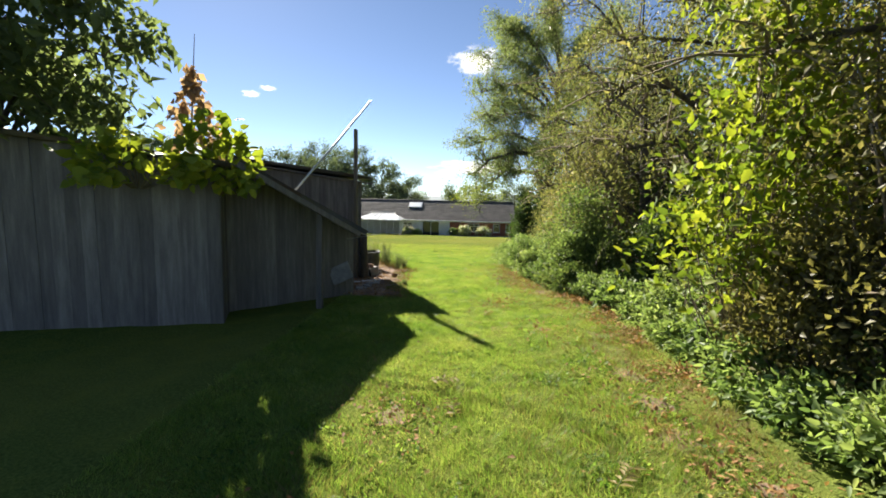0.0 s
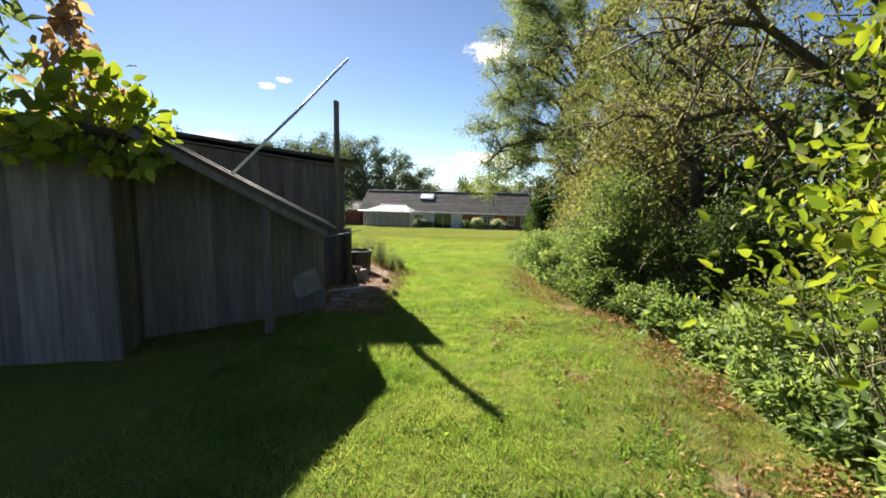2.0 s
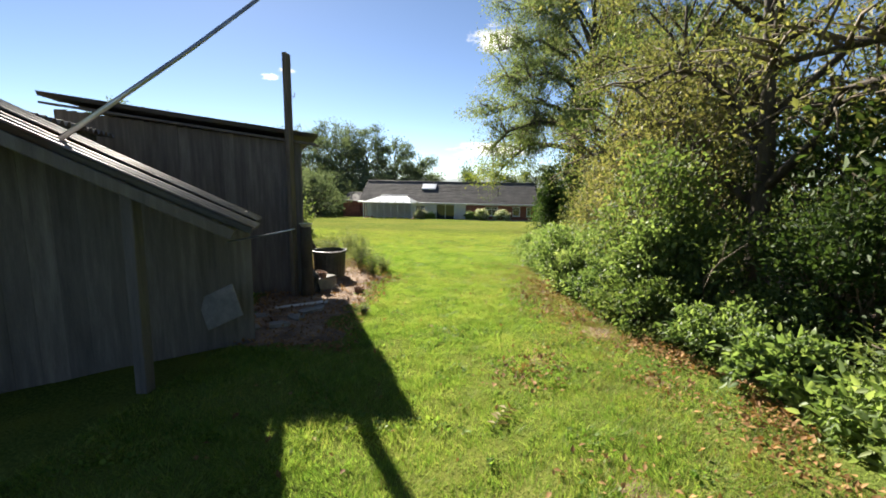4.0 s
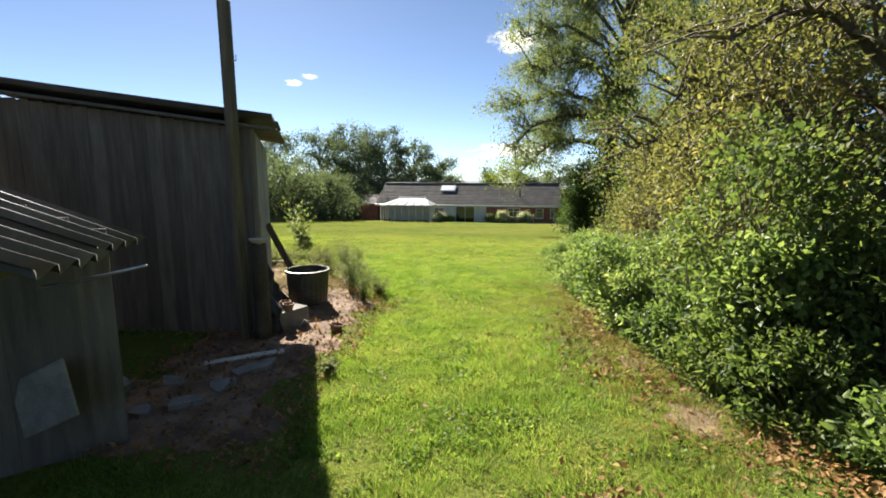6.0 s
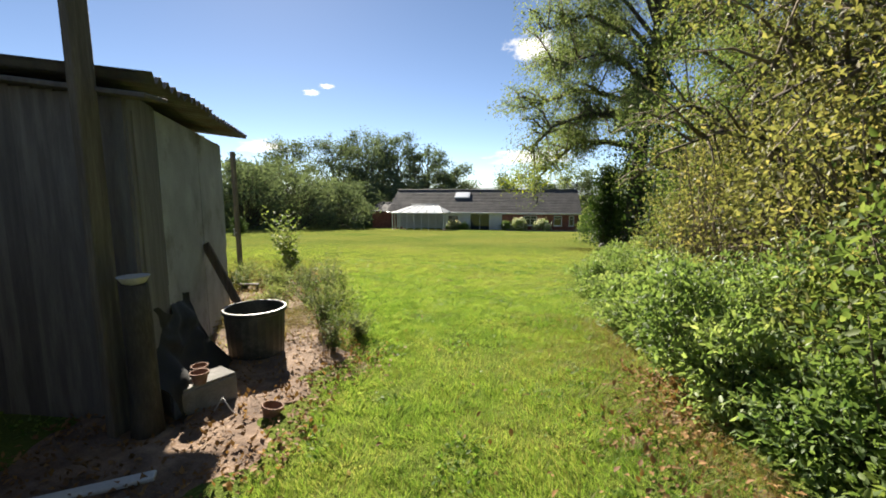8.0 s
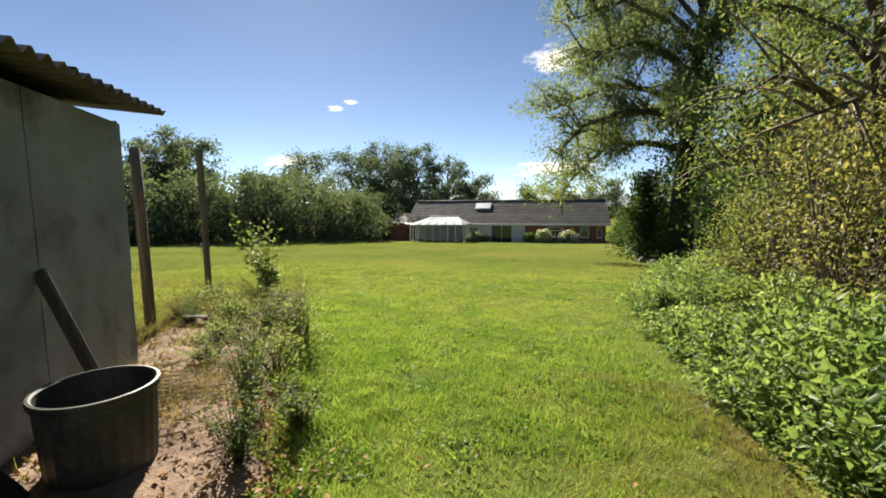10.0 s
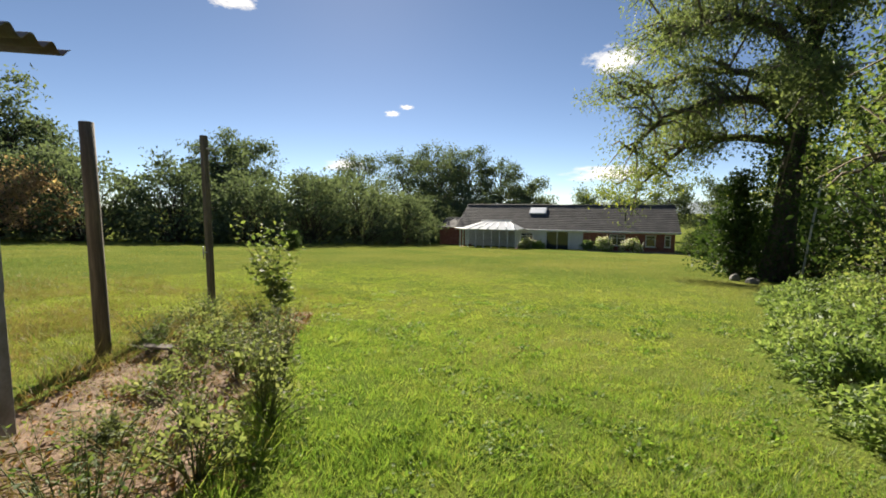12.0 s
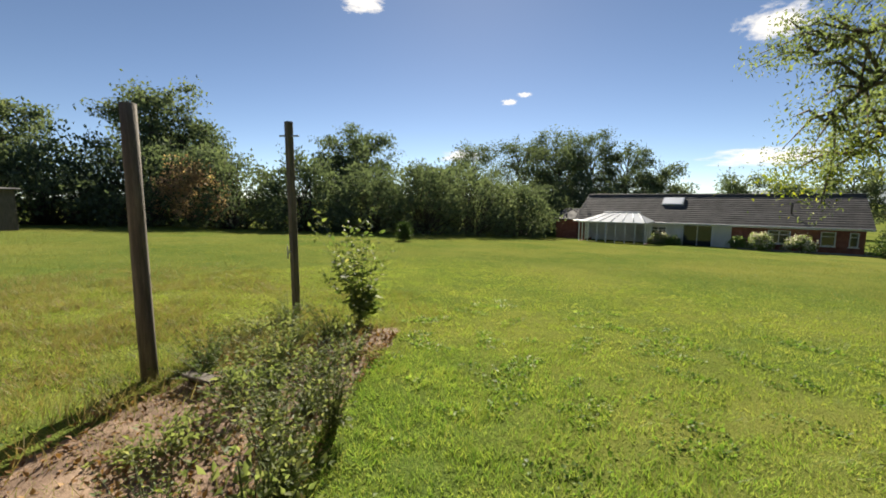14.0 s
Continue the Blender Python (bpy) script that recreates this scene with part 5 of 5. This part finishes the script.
for n, (x, y, w, h) in enumerate(WEEDS):
    if n % 4 == 3:
        bush("weed_clump", on_ground(x, y), (w, w, h * 0.58), "straggly green weeds in the soil bed", "weeds", 850 + n, M_WEED, 520, 0.045, 24, 0.55, "weeds in the bed", M_STEM, 0.2, 0.2, 0.4)
    else:
        stalky("weed_clump", on_ground(x, y), w * 1.1, h * 0.85, "straggly green weeds with thin stalks in the soil bed", "weeds", 850 + n, M_WEED if n % 2 else M_SHRUB, 24 + 5 * (n % 3), 0.042 if n % 2 else 0.034, 17, "weeds in the bed")
stalky("young_shrub", on_ground(-4.85, 16.95), 0.66, 1.45, "young upright shrub with airy grey-green leaves on the lawn", "shrub", 880, M_SHRUB, 28, 0.1, 19, "", 0.1, 0.6)


# ---- grass, litter ----
def grass(name, count, xlo, xhi, ylo, yhi, h, w, seed, label, material=M_GRASS, keep=None):
    rng = np.random.default_rng(seed)
    x, y = rng.uniform(xlo, xhi, count), rng.uniform(ylo, yhi, count)
    ok = np.ones(count, bool) if keep is None else keep(x, y, rng)
    x, y = x[ok], y[ok]
    n = len(x)
    z = gz(x, y)
    tuft = value_noise(x, y, 0.11, 7)
    patch = 0.55 + 0.8 * tuft ** 2 + 0.45 * value_noise(x, y, 0.7, 8)
    sway = np.stack([value_noise(x, y, 0.12, 17) - 0.5, value_noise(x, y, 0.12, 18) - 0.5], 1)
    hh = h * rng.uniform(0.5, 1.3, n) * patch
    a = rng.uniform(0, 2 * np.pi, n)
    bend = (rng.normal(size=(n, 2)) * 0.55 + sway * 1.7) * hh[:, None]
    dx, dy = np.cos(a) * w / 2, np.sin(a) * w / 2
    b0 = np.stack([x - dx, y - dy, z - 0.004], 1)
    b1 = np.stack([x + dx, y + dy, z - 0.004], 1)
    tp = np.stack([x + bend[:, 0], y + bend[:, 1], z + hh], 1)
    verts = np.stack([b0, b1, tp], 1).reshape(-1, 3)
    return tagged(finish(name, raw_mesh(name, verts, np.arange(3 * n).reshape(-1, 3)), material), label, "grass", kind="stuff")


def lawn_keep(x, y, rng):
    bed = (y > BED_Y[0]) & (y < BED_Y[-1]) & (x > np.interp(y, BED_Y, BED_L)) & (x < np.interp(y, BED_Y, BED_R) - 0.05)
    edge = hedge_x(y) - x
    thin = rng.uniform(size=len(x)) < np.clip(edge / 0.9 + 0.15, 0.05, 1) * np.clip(0.25 + 1.5 * value_noise(x, y, 0.35, 9) * (0.5 + value_noise(x, y, 1.6, 10)), 0, 1)
    shed_side = (x < -1.9) & (y < 10.2)
    return ~bed & (edge > -0.25) & thin & ~shed_side


def near_keep(x, y, rng):
    return lawn_keep(x, y, rng) & (rng.uniform(size=len(x)) < np.clip((14.5 - y) / 4, 0, 1))


def mid_keep(x, y, rng):
    return lawn_keep(x, y, rng) & (rng.uniform(size=len(x)) < np.clip((y - 10) / 4, 0, 1) * np.clip((26 - y) / 8, 0, 1) * np.clip((x + 12) / 5, 0, 1))


def far_keep(x, y, rng):
    return (x < hedge_x(y) - 0.2) & (rng.uniform(size=len(x)) < np.clip(np.maximum((y - 17) / 7, (-5 - x) / 6), 0, 1) * np.clip(value_noise(x, y, 1.5, 12) * 1.8, 0.2, 1))


grass("lawn_grass", 640000, -2.2, 3.0, 1.6, 14.5, 0.042, 0.0048, 51, "short mown grass blades beside the path", keep=near_keep)
grass("lawn_grass", 330000, -10, 3.0, 10.0, 26.0, 0.03, 0.0085, 52, "short mown grass blades on the open lawn", M_MIDGRASS, keep=mid_keep)
grass("lawn_grass", 190000, -3.6, 3.0, 12.6, 18.0, 0.045, 0.0055, 56, "short mown grass blades beside the bed", M_GRASS, keep=lambda x, y, rng: lawn_keep(x, y, rng) & (rng.uniform(size=len(x)) < np.clip((18 - y) / 4, 0, 1)))
grass("bed_straw", 16000, -6.0, -1.4, 12.2, 16.8, 0.07, 0.005, 58, "dry straw and dead stalks on the soil bed", M_DRYGRASS, keep=lambda x, y, rng: (x > np.interp(y, BED_Y, BED_L)) & (x < np.interp(y, BED_Y, BED_R)) & (rng.uniform(size=len(x)) < np.clip(value_noise(x, y, 0.4, 33) * 2.6 - 0.9, 0, 1)))
grass("tall_grass", 9000, -2.6, -1.2, 12.3, 14.6, 0.17, 0.007, 57, "long grass tufts along the bed edge", M_GRASS, keep=lambda x, y, rng: (np.abs(x - np.interp(y, BED_Y, BED_R)) < 0.14) & (value_noise(x, y, 0.3, 31) > 0.45))
grass("lawn_grass", 160000, -30, 5.0, 12.0, 48.0, 0.03, 0.018, 53, "short mown grass on the far lawn", M_FARGRASS, keep=far_keep)
grass("rough_grass", 130000, -13, -3.4, 11.5, 19.0, 0.075, 0.006, 54, "rough drying grass beyond the posts", M_DRYGRASS, keep=lambda x, y, rng: (x < np.interp(y, BED_Y, BED_L) + 0.1) & (rng.uniform(size=len(x)) < np.clip((x + 13) / 5, 0, 1) * np.clip((19 - y) / 3, 0, 1) * np.clip(value_noise(x, y, 0.7, 13) * 2.2 - 0.5, 0, 1)))
grass("rough_grass", 60000, -13, -2.4, 11.5, 19.0, 0.075, 0.007, 57, "rough long green grass among the weeds", M_FARGRASS, keep=lambda x, y, rng: (x < np.interp(y, BED_Y, BED_R) + 0.25) & (x > np.interp(y, BED_Y, BED_L) - 6) & (rng.uniform(size=len(x)) < np.clip(value_noise(x, y, 0.5, 14) * 2.4 - 0.7, 0, 1)))
grass("tall_grass", 16000, -5.2, -1.4, 12.2, 17.2, 0.2, 0.006, 58, "tall dry grass stalks among the weeds", M_DRYGRASS, keep=lambda x, y, rng: (x < np.interp(y, BED_Y, BED_R) + 0.1) & (x > np.interp(y, BED_Y, BED_L) - 0.3) & (rng.uniform(size=len(x)) < np.clip(value_noise(x, y, 0.4, 19) * 2.5 - 0.9, 0, 1)))
grass("dry_grass", 210000, -0.8, 2.6, 1.6, 14.0, 0.045, 0.005, 55, "dry straw-coloured grass near the hedge", M_DRYGRASS, keep=lambda x, y, rng: (x < hedge_x(y) + 0.1) & (rng.uniform(size=len(x)) < np.clip(1.1 - (hedge_x(y) - x) / 1.3, np.interp(y, [3.5, 7.0], [0.5, 0.07]), 1) * np.clip(value_noise(x, y, 0.5, 15) * 2 - 0.35, 0, 1)))


def litter(name, count, seed, where, label, size=0.05):
    rng = np.random.default_rng(seed)
    x, y = where(rng, count)
    c = np.stack([x, y, gz(x, y) + 0.018 + np.abs(rng.normal(size=len(x))) * 0.012], 1)
    verts, tris = leaf_arrays(c, size * rng.uniform(0.5, 1.3, len(x)), rng, 0.85, None, 0.6, 0.0)
    verts[:, 2] = np.maximum(verts[:, 2], gz(verts[:, 0], verts[:, 1]) + 0.008)
    return tagged(finish(name, raw_mesh(name, verts, tris), M_LITTER), label, "leaves", kind="stuff")


def by_hedge(rng, n):
    y = rng.uniform(1.6, 12.2, n)
    x = hedge_x(y) - np.abs(rng.normal(size=n)) * 0.36 + 0.3
    ok = value_noise(x, y, 0.45, 91) + 0.25 * rng.uniform(size=n) > 0.6
    return x[ok], y[ok]


def in_bed(rng, n):
    y = rng.uniform(8.4, 16.8, n)
    f = rng.uniform(0, 1.05, n)
    return np.interp(y, BED_Y, BED_L) * (1 - f) + np.interp(y, BED_Y, BED_R) * f, y


litter("fallen_leaves", 9000, 61, by_hedge, "brown fallen leaves along the hedge foot", 0.048)
litter("fallen_leaves", 9000, 62, in_bed, "brown fallen leaves on the soil bed", 0.045)
litter("fallen_leaves", 350, 63, lambda rng, n: (rng.uniform(-1.2, 2.2, n), rng.uniform(1.8, 14, n)), "scattered brown leaves on the grass", 0.05)

# bare scuffed patches in the grass
PATCHES = ((1.34, 6.78, 0.22), (1.93, 5.25, 0.32), (1.92, 4.6, 0.3), (1.86, 4.05, 0.24), (-0.24, 4.18, 0.2), (1.74, 9.42, 0.34), (1.0, 8.45, 0.16), (0.8, 8.1, 0.14), (1.6, 10.4, 0.26), (1.28, 10.35, 0.18), (-1.12, 11.8, 0.2), (1.04, 10.92, 0.14), (1.4, 11.3, 0.18), (1.9, 8.2, 0.18), (2.1, 3.5, 0.2))
for n, (x, y, w) in enumerate(PATCHES):
    rr_ = np.random.default_rng(70 + n)
    ring = 18
    ang = np.arange(ring) * 2 * np.pi / ring
    rad = w * (0.45 + 0.5 * value_noise(np.cos(ang) * 2 + 9 * n, np.sin(ang) * 2, 1.0, 71))
    pv = [(x, y, float(gz(x, y)) + 0.01)]
    for f_, lift in ((0.5, 0.008), (1.0, -0.01)):
        pv += [(x + f_ * rad[k] * math.cos(ang[k]), y + f_ * 1.3 * rad[k] * math.sin(ang[k]), float(gz(x + f_ * rad[k] * math.cos(ang[k]), y + f_ * 1.3 * rad[k] * math.sin(ang[k]))) + lift) for k in range(ring)]
    tr_ = [(0, 1 + k, 1 + (k + 1) % ring) for k in range(ring)]
    for k in range(ring):
        a_, b_ = 1 + k, 1 + (k + 1) % ring
        tr_ += [(a_, a_ + ring, b_ + ring), (a_, b_ + ring, b_)]
    tagged(finish("soil_patch", raw_mesh("soil_patch", pv, tr_), M_SOIL), "scuffed patch of bare brown soil in the grass", "soil", kind="structure")
PX, PY, PW = np.array(PATCHES).T


def on_patches(rng, n):
    k = rng.integers(0, len(PX), n)
    return PX[k] + rng.normal(size=n) * PW[k] * 1.0, PY[k] + rng.normal(size=n) * PW[k] * 1.3


litter("fallen_leaves", 2200, 64, on_patches, "brown leaf litter on the scuffed soil", 0.045)

# small broad-leaved weeds in the lawn
rng = np.random.default_rng(81)
wx, wy = rng.uniform(-4.5, 2.6, 170000), rng.uniform(1.8, 20, 170000)
ok = (value_noise(wx, wy, 0.28, 16) > 0.68) & lawn_keep(wx, wy, rng)
wx, wy = wx[ok], wy[ok]
v_, t_ = leaf_arrays(np.stack([wx, wy, gz(wx, wy) + 0.012], 1), 0.03 * rng.uniform(0.6, 1.4, len(wx)), rng, 0.75, None, 0.8, -0.15)
tagged(finish("lawn_weeds", raw_mesh("lawn_weeds", v_, t_), M_GRASS), "low green clover and daisy leaves in the lawn", "weeds", kind="stuff")

# sprigs of ash fallen on the grass
for n, (x, y, a) in enumerate(((0.08, 4.79, 0.4), (0.22, 4.25, 1.7), (0.9, 3.05, 2.6), (1.25, 3.5, 0.9), (0.62, 7.4, 1.2))):
    sp = thing("fallen_sprig", on_ground(x, y, 0.035), "pale fallen ash leaf sprig lying on the grass", "sprig", "fallen sprigs", a)
    tube_part("stalk", [[((-0.13, 0, 0), 0.003), ((0.0, 0.01, 0.012), 0.0025), ((0.14, 0, 0.005), 0.0015)]], M_STEM, sp, 4)
    rng = np.random.default_rng(900 + n)
    xs = np.repeat(np.linspace(-0.08, 0.13, 5), 2)
    sd_ = np.tile([1.0, -1.0], 5)
    axis = np.stack([np.full(10, 0.45), sd_ * 0.9, np.zeros(10)], 1)
    for k in range(10):
        v_, t_ = leaf_arrays(np.array([[xs[k], 0.0, 0.01]]), np.array([0.085]), rng, 0.95, axis[k:k + 1] * 4, 0.36, 0.0)
        finish("leaflet", raw_mesh("leaflet", v_, t_), M_DRYGRASS, sp)

# ---- small clouds ----
M_CLOUD, nt, b = node_mat("cloud")
nt.nodes.remove(b)
v = coords(nt, "Object", (1, 1, 1))
grad = nt.nodes.new("ShaderNodeTexGradient")
grad.gradient_type = "SPHERICAL"
nt.links.new(v, grad.inputs[0])
nz = noise_tex(nt, v, 2.9, 8, 0.6)
nz.node.noise_dimensions = "4D"
cw = nt.nodes.new("ShaderNodeMath")
cw.operation = "MULTIPLY"
nt.links.new(nt.nodes.new("ShaderNodeObjectInfo").outputs["Random"], cw.inputs[0])
cw.inputs[1].default_value = 30.0
nt.links.new(cw.outputs[0], nz.node.inputs["W"])
ma = nt.nodes.new("ShaderNodeMath")
ma.operation = "MULTIPLY_ADD"
nt.links.new(nz, ma.inputs[0])
ma.inputs[1].default_value = 1.5
nt.links.new(grad.outputs["Fac"], ma.inputs[2])
alpha = ramp(nt, ma.outputs[0], [(0.98, (0, 0, 0)), (1.0, (1, 1, 1))])
mr = nt.nodes.new("ShaderNodeMapRange")
mr.inputs[1].default_value, mr.inputs[2].default_value = 1.02, 1.5
nt.links.new(ma.outputs[0], mr.inputs[0])
# the cards glow: emission stands in for sunlight on the clouds
em, tr, mx = nt.nodes.new("ShaderNodeEmission"), nt.nodes.new("ShaderNodeBsdfTransparent"), nt.nodes.new("ShaderNodeMixShader")
em.inputs["Color"].default_value, em.inputs["Strength"].default_value = (1.0, 0.985, 0.96, 1), 0.5
nt.links.new(mr.outputs[0], mx.inputs[0])
nt.links.new(tr.outputs[0], mx.inputs[1])
nt.links.new(em.outputs[0], mx.inputs[2])
nt.links.new(mx.outputs[0], nt.nodes["Material Output"].inputs["Surface"])
# azimuth from +y towards +x and elevation in degrees, half width and half height in metres
for az, el, hw, hh in ((0.6, 17.4, 240, 120), (-27.2, 12.0, 75, 30), (-25.3, 12.8, 70, 24), (-33.0, 5.4, 230, 70), (1.0, 4.4, 420, 80), (-45.8, 22.7, 190, 80)):
    d = Vector((math.sin(radians(az)) * math.cos(radians(el)), math.cos(radians(az)) * math.cos(radians(el)), math.sin(radians(el))))
    me = raw_mesh("cloud", [(-1, -1, 0), (1, -1, 0), (1, 1, 0), (-1, 1, 0)], [(0, 1, 2), (0, 2, 3)])
    cl = finish("cloud", me, M_CLOUD)
    cl.matrix_world = Matrix.Translation(d * 3000 + Vector((0, 0, 1.5))) @ d.to_track_quat("-Z", "Y").to_matrix().to_4x4() @ Matrix.Diagonal((hw, hh, 1, 1))
    cl.visible_shadow = False
    tagged(cl, "small white cloud in the blue sky", "cloud", "clouds", "structure")
